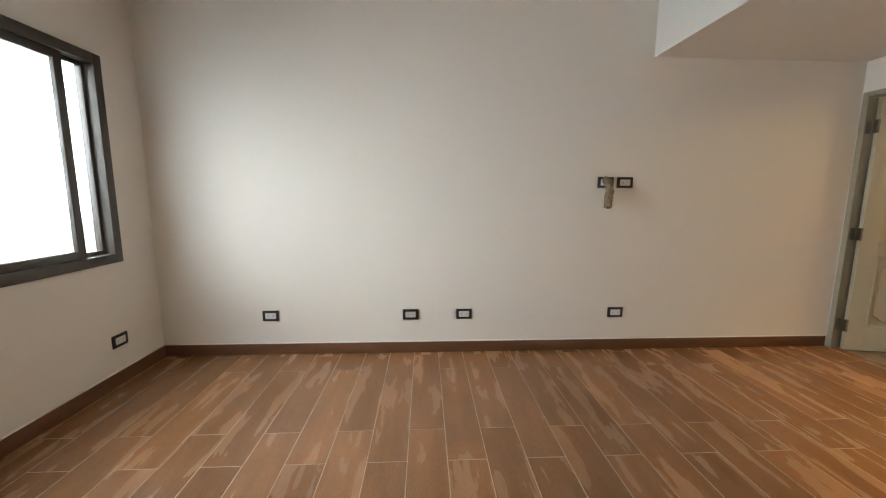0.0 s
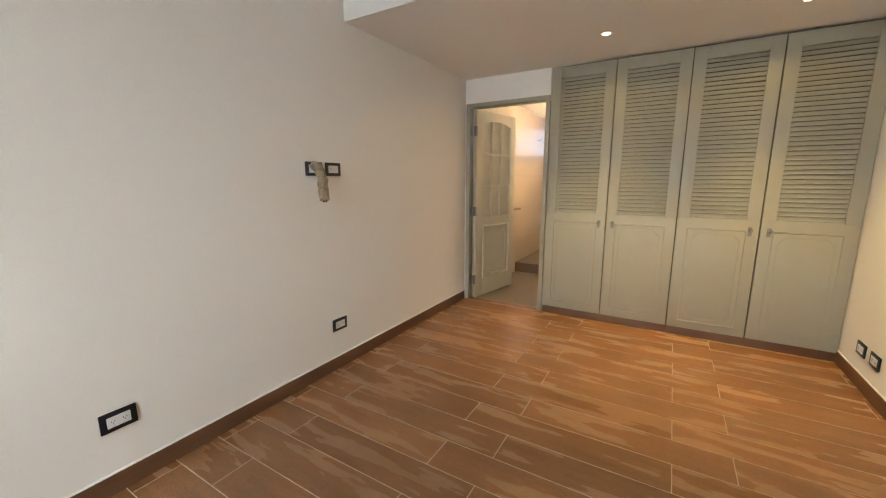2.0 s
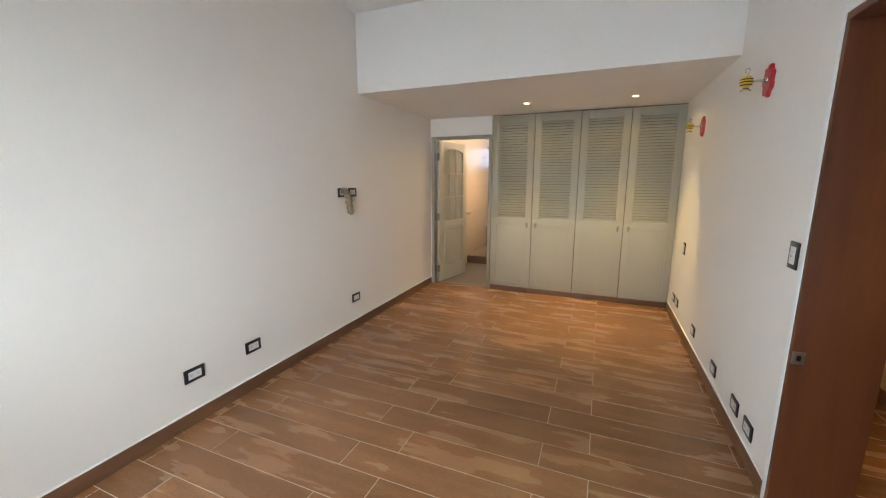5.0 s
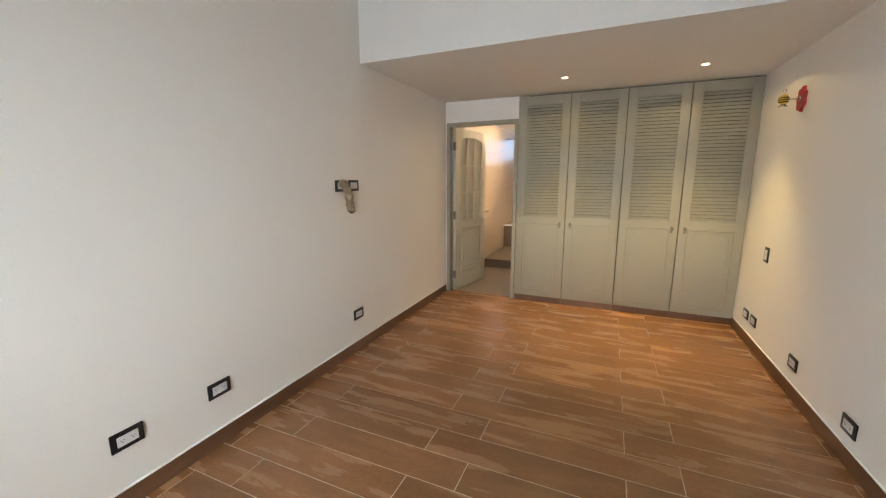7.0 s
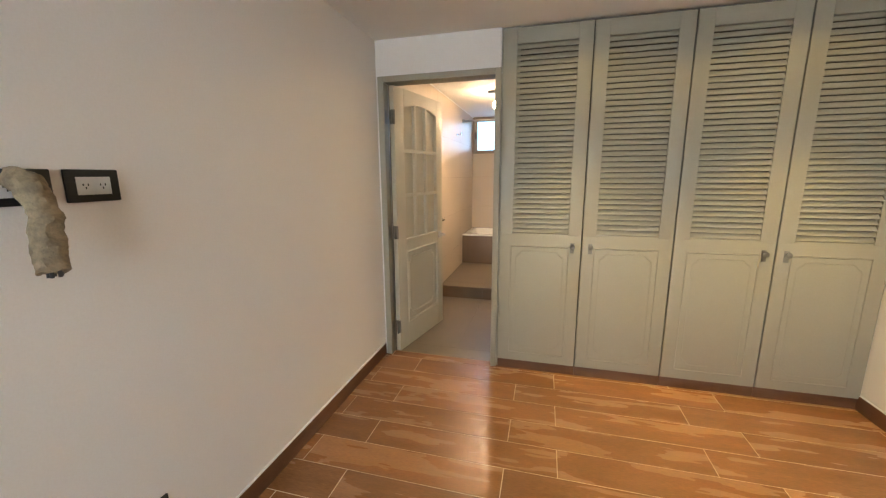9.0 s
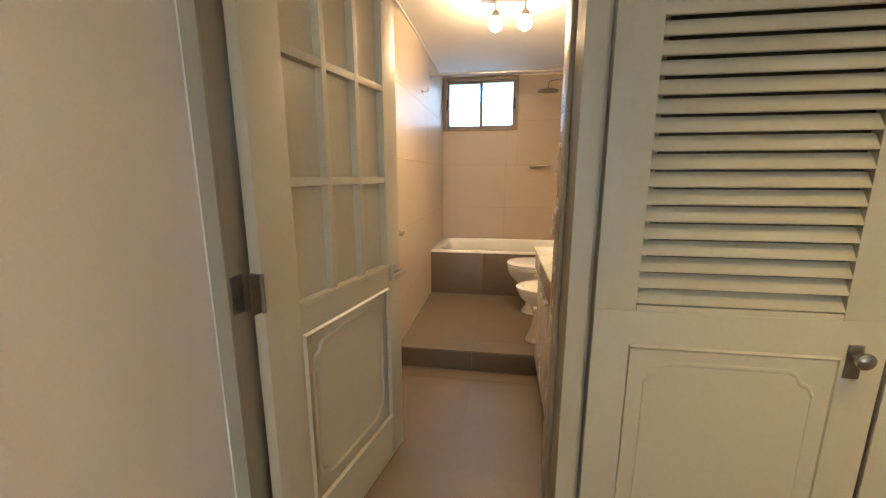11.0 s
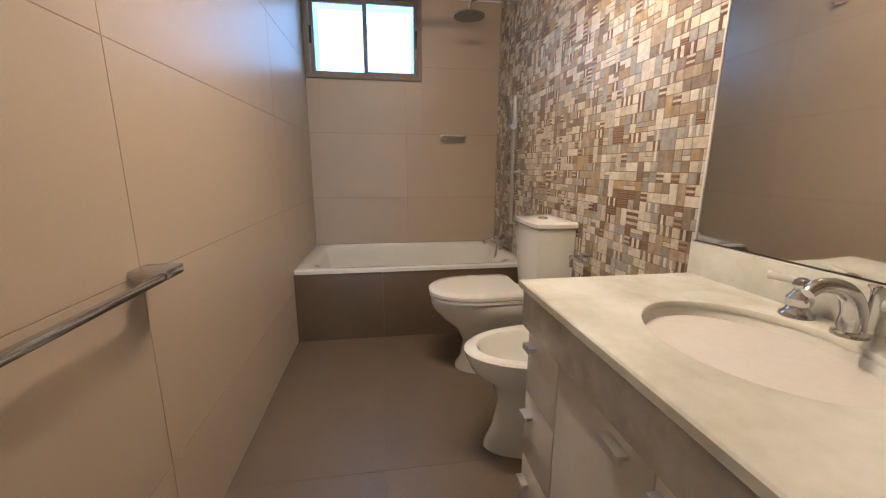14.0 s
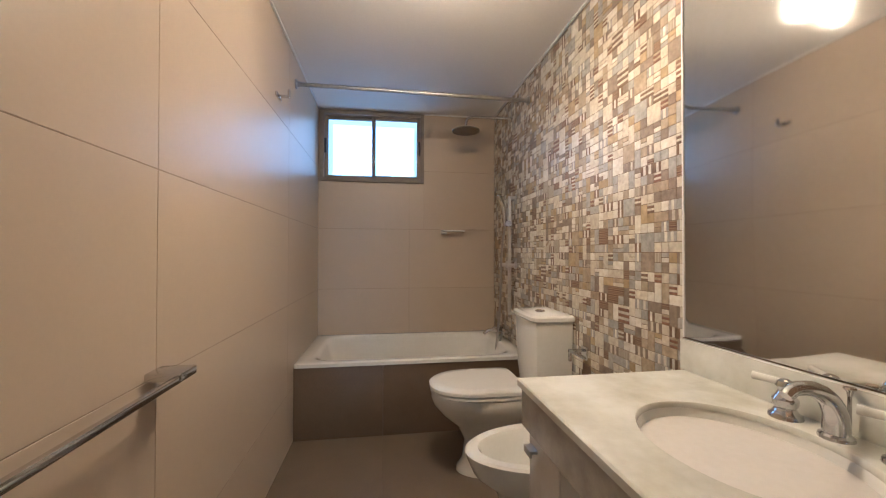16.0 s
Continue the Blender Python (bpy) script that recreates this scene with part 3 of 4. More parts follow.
# taped cable bundle that hangs out of the upper socket
bundle = thing("cable_bundle", pose(1.46, 2.98, 1.40), "cables wrapped in beige masking tape hanging from a socket box", "cable")
bm = bmesh.new()
tube(bm, [(1.474, 2.995, 1.430), (1.478, 2.958, 1.422), (1.484, 2.935, 1.375), (1.478, 2.918, 1.315), (1.464, 2.898, 1.258), (1.460, 2.888, 1.218)], 0.030, 16, 10)
for v in bm.verts:
    v.co += Vector(noise.noise_vector(v.co * 34)) * 0.010 + Vector(noise.noise_vector(v.co * 95)) * 0.004
part("tape", bm, TAPE, bundle)
bm = bmesh.new()
for a in range(5):
    dx, dy = 0.012 * math.cos(a * 1.26), 0.010 * math.sin(a * 1.26)
    rod(bm, (1.461 + dx, 2.890 + dy, 1.232), (1.459 + dx, 2.886 + dy, 1.206), 0.004, 8)
part("cable_end", bm, BLACK, bundle, "dark cut cable ends")

# ---- wall lamps ----
lampm = pose(1.215, -0.13, 2.075)
wl = thing("wall_lamp", lampm, "small wall lamp with red scalloped plate and yellow-black striped body", "wall lamp", "wall lamps")
outline = []
for k in range(48):
    a = 2 * math.pi * k / 48
    r = 0.074 + 0.008 * math.cos(7 * a)
    outline.append((r * 0.80 * math.cos(a), r * 1.12 * math.sin(a)))
bm = bmesh.new()
loft(bm, [[Vector((x * s, y, z * s)) for x, z in outline] for y, s in ((0.0, 1.0), (0.014, 1.0), (0.020, 0.94))])
part("backplate", bm, RED, wl, "red scalloped backplate", local=True)
bm = bmesh.new()
rod(bm, (0, 0.018, 0.004), (0, 0.085, 0.004), 0.007, 12)
lathe(bm, (0, 0.018, 0.004), (0, 1, 0), ((0, 0.018), (0.006, 0.016), (0.010, 0.008)), 14)
part("arm", bm, CHROME, wl, "chrome arm", local=True)


def bee_radius(z):
    return 0.033 * math.sqrt(max(0.0, 1 - (z / 0.036) ** 2))


BEE = Vector((0, 0.112, 0.004))
bm = bmesh.new()
lathe(bm, BEE - Vector((0, 0, 0.036)), (0, 0, 1), [(0.036 * (1 - math.cos(math.pi * k / 14)), max(0.003, 0.033 * math.sin(math.pi * k / 14))) for k in range(15)], 22)
body = part("body", bm, YELLOW, wl, "yellow glossy body", local=True)
for z in (-0.019, -0.004, 0.011):
    bm = bmesh.new()
    loft(bm, [ring(BEE + Vector((0, 0, z + d)), bee_radius(z + d) + e, (0, 0, 1), 22) for d, e in ((-0.0035, 0.0002), (-0.002, 0.0010), (0.002, 0.0010), (0.0035, 0.0002))], False, False)
    part("stripe", bm, BLACK, body, "black stripe", local=True)
bm = bmesh.new()
tube(bm, [BEE + Vector(p) for p in ((0.004, 0, 0.034), (0.010, -0.008, 0.048), (0.006, -0.012, 0.066), (-0.004, 0.002, 0.072), (-0.008, 0.012, 0.060), (-0.004, 0.008, 0.046))], 0.0024, 8, 5)
part("antenna", bm, CHROME, wl, "thin bent wire antenna", local=True)
bm = bmesh.new()
lathe(bm, BEE - Vector((0, 0, 0.033)), (0, 0, -1), ((0, 0.014), (0.006, 0.019), (0.016, 0.027), (0.018, 0.0265)), 18)
part("skirt", bm, WING, wl, "clear glass lamp skirt", local=True)
copy_thing(wl, pose(2.715, -0.13, 2.015))

# ---- recessed downlights ----
light = thing("downlight", pose(SPOTS[0][0], SPOTS[0][1], LOW), "small lit recessed downlight with white rim", "downlight", "soffit downlights")
bm = bmesh.new()
loft(bm, [ring((0, 0, z), r, (0, 0, 1), 28) for z, r in ((0.0, 0.042), (-0.004, 0.040), (-0.004, 0.030), (-0.001, 0.027))], False, False)
part("rim", bm, CEIL, light, "white ring", local=True)
bm = bmesh.new()
loft(bm, [ring((0, 0, -0.0012), 0.0265, (0, 0, 1), 24), ring((0, 0, -0.0022), 0.024, (0, 0, 1), 24)])
part("lens", bm, SPOT_GLOW, light, "glowing warm lens", local=True)
copy_thing(light, pose(SPOTS[1][0], SPOTS[1][1], LOW))

# ---- bathroom: tub ----
TX0, TX1, TY0, TY1, TZ = 6.345, 7.148, 1.540, 2.953, 0.577
tub = thing("bathtub", pose(6.75, 2.25, STEP), "white built-in bathtub behind a dark tiled front", "bathtub")
cx, cy, ax, ay = (TX0 + TX1) / 2, (TY0 + TY1) / 2, (TX1 - TX0) / 2, (TY1 - TY0) / 2
bm = bmesh.new()
rings = [oval(cx, cy, TZ - 0.022, ax, ay, 60, 96), oval(cx, cy, TZ - 0.003, ax, ay, 60, 96), oval(cx, cy, TZ, ax - 0.004, ay - 0.004, 40, 96)]
for inx, iny, dz, pw in ((0.055, 0.075, 0.0, 9), (0.070, 0.092, 0.006, 7), (0.082, 0.108, 0.03, 6), (0.105, 0.150, 0.16, 5), (0.135, 0.210, 0.30, 4.5), (0.175, 0.28, 0.335, 4), (0.26, 0.42, 0.345, 3)):
    rings.append(oval(cx, cy, TZ - dz, ax - inx, ay - iny, pw, 96))
loft(bm, rings, False, True)
part("basin", bm, PORCELAIN, tub, "glossy white acrylic basin")
part("arm_rest", boxes(((6.46, 2.10, 0.44), (6.54, 2.42, 0.505)), bevel=0.02), PORCELAIN, tub)
for ya, yb in ((1.540, 2.446), (2.449, 2.953)):
    part("front_tile", boxes(((6.353, ya, STEP), (6.362, yb, TZ - 0.022)), bevel=0.0012), BROWN_TILE, tub, "dark brown tile")
part("front_core", boxes(((6.362, 1.540, STEP), (6.42, 2.953, TZ - 0.05))), DARK_JOINT, tub)

# shower fittings
rail = thing("shower_curtain_rod", pose(6.365, 2.25, 2.187), "satin steel shower curtain rod without a curtain", "curtain rod")
bm = bmesh.new()
rod(bm, (6.365, 1.552, 2.183), (6.365, 2.943, 2.190), 0.0125, 16)
part("rod", bm, STEEL, rail)
for y0, s, z in ((1.541, 1, 2.183), (2.953, -1, 2.190)):
    bm = bmesh.new()
    lathe(bm, (6.365, y0, z), (0, s, 0), ((0, 0.028), (0.008, 0.027), (0.014, 0.017), (0.024, 0.016)), 18)
    part("flange", bm, STEEL, rail)
head = thing("rain_shower", pose(6.70, 1.54, 2.18), "round chrome rain shower head on a wall arm", "shower head")
bm = bmesh.new()
tube(bm, [(6.690, 1.541, 2.182), (6.705, 1.66, 2.187), (6.722, 1.80, 2.190), (6.733, 1.855, 2.178), (6.735, 1.868, 2.140), (6.735, 1.868, 2.112)], 0.0095, 12, 5)
lathe(bm, (6.690, 1.5415, 2.182), (0, 1, 0), ((0, 0.026), (0.006, 0.025), (0.010, 0.012)), 18)
part("arm", bm, CHROME, head)
bm = bmesh.new()
lathe(bm, (6.735, 1.868, 2.120), (0, 0, -1), ((0, 0.016), (0.010, 0.030), (0.018, 0.088), (0.026, 0.100), (0.032, 0.098)), 36)
part("disc", bm, KNOB, head, "dark grey round spray disc")
hs = thing("hand_shower", pose(6.65, 1.55, 0.8), "chrome hand shower on a slide rail with hose", "hand shower")
bm = bmesh.new()
rod(bm, (6.610, 1.585, 0.80), (6.610, 1.585, 1.60), 0.0125, 12)
for z in (0.80, 1.60):
    rod(bm, (6.610, 1.541, z), (6.610, 1.592, z), 0.011, 12)
part("slide_rail", bm, ALU, hs)
bm = boxes(((6.596, 1.575, 1.395), (6.626, 1.605, 1.430)), bevel=0.005)
rod(bm, (6.610, 1.595, 1.412), (6.505, 1.625, 1.412), 0.017, 14, 0.021)
part("slider", bm, CHROME, hs)
bm = bmesh.new()
tube(bm, [(6.596, 1.62, 1.40), (6.594, 1.625, 1.47), (6.596, 1.635, 1.54), (6.600, 1.655, 1.585)], [0.013, 0.017], 12)
lathe(bm, (6.604, 1.642, 1.598), (0.05, 0.85, -0.5), ((0, 0.016), (0.012, 0.034), (0.022, 0.036), (0.026, 0.033)), 20)
part("handset", bm, CHROME, hs)
bm = bmesh.new()
tube(bm, [(6.596, 1.622, 1.40), (6.650, 1.630, 1.20), (6.665, 1.632, 0.95), (6.690, 1.640, 0.70), (6.715, 1.650, 0.545), (6.735, 1.640, 0.500), (6.752, 1.612, 0.560), (6.760, 1.590, 0.640)], 0.008, 10, 5)
part("hose", bm, STEEL, hs)
mixer = thing("shower_valve", pose(6.70, 1.54, 1.13), "chrome shower control with two small handles", "shower valve")
for x in (6.60, 6.79):
    bm = bmesh.new()
    lathe(bm, (x, 1.541, 1.13), (0, 1, 0), ((0, 0.026), (0.006, 0.026), (0.010, 0.014), (0.040, 0.014), (0.048, 0.018), (0.060, 0.016)), 18)
    box(bm, (x - 0.006, 1.588, 1.125), (x + 0.006, 1.600, 1.178), 0.003)
    part("handle", bm, ALU, mixer)
spout = thing("tub_faucet", pose(6.78, 1.54, 0.63), "chrome bath mixer with spout above the tub rim", "faucet")
bm = bmesh.new()
rod(bm, (6.67, 1.585, 0.650), (6.89, 1.585, 0.650), 0.018, 16)
for x in (6.70, 6.86):
    rod(bm, (x, 1.541, 0.650), (x, 1.585, 0.650), 0.020, 14)
part("body", bm, CHROME, spout)
bm = bmesh.new()
tube(bm, [(6.80, 1.590, 0.645), (6.805, 1.640, 0.648), (6.812, 1.690, 0.638), (6.815, 1.712, 0.615)], [0.015, 0.012], 12)
part("spout", bm, CHROME, spout)
bm = boxes(((6.772, 1.575, 0.664), (6.790, 1.655, 0.676)), bevel=0.004)
part("lever", bm, CHROME, spout)
soap = thing("soap_shelf", pose(7.14, 1.90, 1.37), "chrome soap holder with glass dish on the tiled wall", "soap holder")
bm = boxes(((7.125, 1.94, 1.370), (7.149, 1.99, 1.405)), bevel=0.004)
box(bm, (7.055, 1.805, 1.388), (7.062, 1.985, 1.400), 0.002)
box(bm, (7.055, 1.805, 1.388), (7.149, 1.812, 1.400), 0.002)
box(bm, (7.055, 1.978, 1.388), (7.149, 1.985, 1.400), 0.002)
part("bracket", bm, ALU, soap)
part("dish", boxes(((7.062, 1.812, 1.386), (7.145, 1.978, 1.394)), bevel=0.003), WING, soap, "clear glass dish")
hook = thing("robe_hook", pose(5.97, 2.95, 1.97), "small chrome robe hook on the tiled wall", "robe hook")
bm = boxes(((5.955, 2.944, 1.958), (6.035, 2.9545, 1.978)), bevel=0.003)
box(bm, (5.985, 2.900, 1.962), (6.003, 2.946, 1.974), 0.003)
box(bm, (5.985, 2.895, 1.962), (6.003, 2.905, 2.002), 0.003)
part("hook", bm, CHROME, hook)
bar = thing("towel_bar", pose(4.75, 2.95, 0.945), "slim chrome towel bar on the cream tiled wall", "towel bar")
bm = bmesh.new()
box(bm, (4.44, 2.881, 0.928), (5.055, 2.893, 0.944), 0.003)
part("bar", bm, CHROME, bar)
for x in (4.47, 5.020):
    part("post", boxes(((x - 0.032, 2.878, 0.930), (x + 0.036, 2.9545, 0.950)), bevel=0.004), CHROME, bar)
tp = thing("paper_holder", pose(5.62, 1.54, 0.77), "empty chrome toilet paper holder on the mosaic wall", "paper holder")
bm = boxes(((5.655, 1.541, 0.735), (5.700, 1.552, 0.795)), bevel=0.003)
box(bm, (5.672, 1.548, 0.770), (5.684, 1.625, 0.784), 0.003)
box(bm, (5.550, 1.611, 0.772), (5.684, 1.625, 0.784), 0.003)
box(bm, (5.672, 1.611, 0.730), (5.684, 1.625, 0.784), 0.003)
part("holder", bm, CHROME, tp)


# ---- toilet and bidet ----
def egg(cx, y0, y1, z, w, n=40, back=3.2, front=2.0):
    """A plan outline, squarer at the wall side y0 and rounder at the tip y1."""
    out = []
    ym = y0 + (y1 - y0) * 0.45
    for k in range(n):
        t = 2 * math.pi * k / n
        c, s = math.cos(t), math.sin(t)
        pw = front if s > 0 else back
        h = (y1 - ym) if s > 0 else (ym - y0)
        out.append(Vector((cx + w / 2 * math.copysign(abs(c) ** (2 / pw), c), ym + h * math.copysign(abs(s) ** (2 / pw), s), z)))
    return out


TC = 5.945
toilet = thing("toilet", pose(TC, 1.85, STEP), "white porcelain toilet with closed lid and dual-flush tank", "toilet")
bm = bmesh.new()
loft(bm, [egg(TC, 1.70, 2.085, STEP, 0.225), egg(TC, 1.70, 2.083, STEP + 0.02, 0.222), egg(TC, 1.70, 2.055, STEP + 0.06, 0.19), egg(TC, 1.69, 2.045, STEP + 0.15, 0.185),
          egg(TC, 1.67, 2.08, STEP + 0.22, 0.225), egg(TC, 1.65, 2.155, STEP + 0.28, 0.31), egg(TC, 1.64, 2.20, STEP + 0.335, 0.355), egg(TC, 1.64, 2.212, STEP + 0.37, 0.365),
          egg(TC, 1.64, 2.208, STEP + 0.388, 0.36), egg(TC, 1.66, 2.19, STEP + 0.392, 0.34)])
part("bowl", bm, PORCELAIN, toilet)
bm = bmesh.new()
loft(bm, [egg(TC, 1.768, 2.205, STEP + 0.393, 0.352, 48, 9.0, 2.3), egg(TC, 1.764, 2.216, STEP + 0.398, 0.366, 48, 9.0, 2.3), egg(TC, 1.764, 2.216, STEP + 0.408, 0.366, 48, 9.0, 2.3), egg(TC, 1.768, 2.208, STEP + 0.412, 0.356, 48, 9.0, 2.3)])
part("seat", bm, PORCELAIN, toilet)
bm = bmesh.new()
loft(bm, [egg(TC, 1.768, 2.210, STEP + 0.414, 0.356, 48, 9.0, 2.3), egg(TC, 1.762, 2.220, STEP + 0.418, 0.368, 48, 9.0, 2.3), egg(TC, 1.762, 2.220, STEP + 0.432, 0.368, 48, 9.0, 2.3), egg(TC, 1.770, 2.208, STEP + 0.441, 0.350, 48, 9.0, 2.3), egg(TC, 1.80, 2.17, STEP + 0.444, 0.28, 48, 9.0, 2.3)])
part("lid", bm, PORCELAIN, toilet)
# tank with clipped front corners


def clipped(x0, x1, y0, y1, c, z):
    return [Vector(p) for p in ((x0, y0, z), (x1, y0, z), (x1, y1 - c, z), (x1 - c * 0.35, y1 - c * 0.25, z), (x1 - c, y1, z), (x0 + c, y1, z), (x0 + c * 0.35, y1 - c * 0.25, z), (x0, y1 - c, z))]


bm = bmesh.new()
loft(bm, [clipped(TC - 0.135, TC + 0.135, 1.555, 1.715, 0.04, STEP + 0.375), clipped(TC - 0.150, TC + 0.150, 1.548, 1.728, 0.045, STEP + 0.50), clipped(TC - 0.157, TC + 0.157, 1.545, 1.735, 0.045, STEP + 0.742)])
part("tank", bm, PORCELAIN, toilet)
bm = bmesh.new()
loft(bm, [clipped(TC - 0.160, TC + 0.160, 1.543, 1.740, 0.045, STEP + 0.743), clipped(TC - 0.166, TC + 0.166, 1.541, 1.747, 0.047, STEP + 0.750), clipped(TC - 0.166, TC + 0.166, 1.541, 1.747, 0.047, STEP + 0.766), clipped(TC - 0.156, TC + 0.156, 1.545, 1.737, 0.045, STEP + 0.776)])
lid = part("tank_lid", bm, PORCELAIN, toilet)
bm = bmesh.new()
lathe(bm, (TC, 1.645, STEP + 0.776), (0, 0, 1), ((0, 0.026), (0.004, 0.025), (0.005, 0.021), (0.007, 0.020)), 24)
part("flush_button", bm, CHROME, lid, "chrome dual flush button")

BC = 5.355
bidet = thing("bidet", pose(BC, 1.9, STEP), "white porcelain bidet beside the vanity", "bidet")
bm = bmesh.new()
loft(bm, [egg(BC, 1.62, 2.085, STEP, 0.205), egg(BC, 1.62, 2.082, STEP + 0.02, 0.200), egg(BC, 1.62, 2.055, STEP + 0.08, 0.186), egg(BC, 1.61, 2.035, STEP + 0.19, 0.176), egg(BC, 1.59, 2.060, STEP + 0.26, 0.225),
          egg(BC, 1.56, 2.135, STEP + 0.32, 0.325), egg(BC, 1.55, 2.160, STEP + 0.375, 0.352), egg(BC, 1.55, 2.166, STEP + 0.395, 0.357), egg(BC, 1.56, 2.156, STEP + 0.402, 0.342),
          egg(BC, 1.70, 2.12, STEP + 0.401, 0.262), egg(BC, 1.71, 2.11, STEP + 0.390, 0.244), egg(BC, 1.74, 2.09, STEP + 0.33, 0.20), egg(BC, 1.78, 2.03, STEP + 0.285, 0.13)])
part("bowl", bm, PORCELAIN, bidet)
bm = bmesh.new()
lathe(bm, (BC, 1.905, STEP + 0.2855), (0, 0, 1), ((0, 0.022), (0.003, 0.021), (0.004, 0.012)), 18)
part("drain", bm, CHROME, bidet)
bm = bmesh.new()
lathe(bm, (BC, 1.625, STEP + 0.400), (0, 0, 1), ((0, 0.022), (0.02, 0.020), (0.05, 0.016), (0.055, 0.008)), 16)
tube(bm, [(BC, 1.63, STEP + 0.43), (BC, 1.68, STEP + 0.455), (BC, 1.725, STEP + 0.435)], [0.012, 0.009], 10)
part("tap", bm, CHROME, bidet)

# ---- vanity ----
VX0, VX1, VY, VZ = 4.300, 5.092, 2.075, 0.868
vanity = thing("vanity_cabinet", pose(4.69, 1.8, 0), "white lacquered vanity cabinet with two doors and three drawers", "cabinet")
part("carcass", boxes(((VX0, 1.545, 0.132), (VX1 - 0.012, 2.022, 0.836))), LACQUER, vanity)
part("plinth", boxes(((VX0, 1.56, 0), (LIP - 0.006, 1.975, 0.132))), BROWN_TILE, vanity, "dark recessed plinth")


def pull(parent, x, z, length=0.055):
    bm = boxes(((x - length / 2, 2.060, z - 0.011), (x + length / 2, 2.066, z + 0.007)), bevel=0.0015)
    box(bm, (x - length / 2, 2.043, z - 0.001), (x + length / 2, 2.062, z + 0.007), 0.0015)
    part("handle", bm, ALU, parent, "brushed aluminium tab handle")


for z0, z1, hz in ((0.542, 0.736, 0.690), (0.338, 0.538, 0.484), (0.134, 0.334, 0.268)):
    d = part("drawer_front", boxes(((4.899, 2.024, z0), (VX1 - 0.012, 2.044, z1)), bevel=0.002), LACQUER, vanity)
    pull(d, 5.045, hz, 0.045)
for x0, x1, hx in ((4.578, 4.895, 4.665), (VX0 + 0.002, 4.574, 4.535)):
    d = part("door", boxes(((x0, 2.024, 0.134), (x1, 2.044, 0.736)), bevel=0.002), LACQUER, vanity)
    pull(d, hx, 0.694, 0.062)

top = thing("marble_countertop", pose(4.69, 1.8, 0.84), "cream marble vanity top with oval undermount basin", "countertop")
SX, SY, SA, SB = 4.682, 1.792, 0.196, 0.160


def frame_ring(x0, x1, y0, y1, z, n=64):
    """Rectangle points at the same bearings as the basin's oval."""
    out = []
    for k in range(n):
        t = 2 * math.pi * k / n
        c, s = math.cos(t) * SA, math.sin(t) * SB
        f = min(((x1 - SX) / c if c > 1e-6 else (x0 - SX) / c if c < -1e-6 else 1e9), ((y1 - SY) / s if s > 1e-6 else (y0 - SY) / s if s < -1e-6 else 1e9))
        out.append(Vector((SX + c * f, SY + s * f, z)))
    for cxx, cyy in ((x0, y0), (x0, y1), (x1, y0), (x1, y1)):
        best = min(out, key=lambda p: (p - Vector((cxx, cyy, z))).length)
        best.x, best.y = cxx, cyy
    return out


bm = bmesh.new()
loft(bm, [oval(SX, SY, VZ - 0.014, SA, SB, 2, 64), oval(SX, SY, VZ - 0.005, SA, SB, 2, 64), oval(SX, SY, VZ - 0.001, SA + 0.003, SB + 0.003, 2, 64), oval(SX, SY, VZ, SA + 0.008, SB + 0.008, 2, 64),
          frame_ring(VX0, VX1 - 0.004, BM + 0.004, VY - 0.004, VZ), frame_ring(VX0, VX1, BM + 0.004, VY, VZ - 0.004), frame_ring(VX0, VX1, BM + 0.004, VY, VZ - 0.020), frame_ring(VX0, VX1 - 0.004, BM + 0.004, VY - 0.004, VZ - 0.024)], False, False)
part("slab", bm, MARBLE, top)
part("apron", boxes(((VX0, 2.046, 0.742), (VX1 - 0.006, 2.064, VZ - 0.0245)), ((VX1 - 0.012, 1.545, 0.742), (VX1 - 0.005, 2.046, VZ - 0.0245)), bevel=0.001), GREY_MARBLE, top, "grey-veined marble apron")
part("splashback", boxes(((VX0, BM + 0.003, VZ), (5.104, BM + 0.021, 0.958)), bevel=0.002), MARBLE, top)
bm = bmesh.new()
loft(bm, [oval(SX, SY, VZ - d, SA + o, SB + o, 2, 64) for d, o in ((0.012, 0.014), (0.0135, 0.003), (0.024, -0.003), (0.050, -0.012), (0.085, -0.030), (0.115, -0.055), (0.136, -0.086), (0.150, -0.12), (0.154, -0.142))], False, True)
part("basin", bm, PORCELAIN, top, "glossy white oval basin")
bm = bmesh.new()
lathe(bm, (SX, SY, VZ - 0.154), (0, 0, 1), ((0, 0.022), (0.004, 0.021), (0.005, 0.013), (0.003, 0.010)), 20)
part("drain", bm, CHROME, top)

faucet = thing("basin_faucet", pose(4.66, 1.60, VZ), "chrome widespread faucet with white porcelain lever handles", "faucet")
bm = bmesh.new()
lathe(bm, (4.672, 1.602, VZ), (0, 0, 1), ((0, 0.027), (0.006, 0.026), (0.010, 0.020), (0.03, 0.018)), 20)
tube(bm, [(4.672, 1.602, VZ + 0.015), (4.672, 1.604, VZ + 0.045), (4.672, 1.622, VZ + 0.076), (4.672, 1.655, VZ + 0.094), (4.672, 1.692, VZ + 0.096), (4.672, 1.712, VZ + 0.084)], [0.021, 0.0105], 14, 6)
rod(bm, (4.672, 1.572, VZ), (4.672, 1.570, VZ + 0.085), 0.0035, 8)
lathe(bm, (4.672, 1.570, VZ + 0.076), (0, 0, 1), ((0, 0.004), (0.008, 0.005), (0.014, 0.010), (0.017, 0.009)), 12)
part("spout", bm, CHROME, faucet)
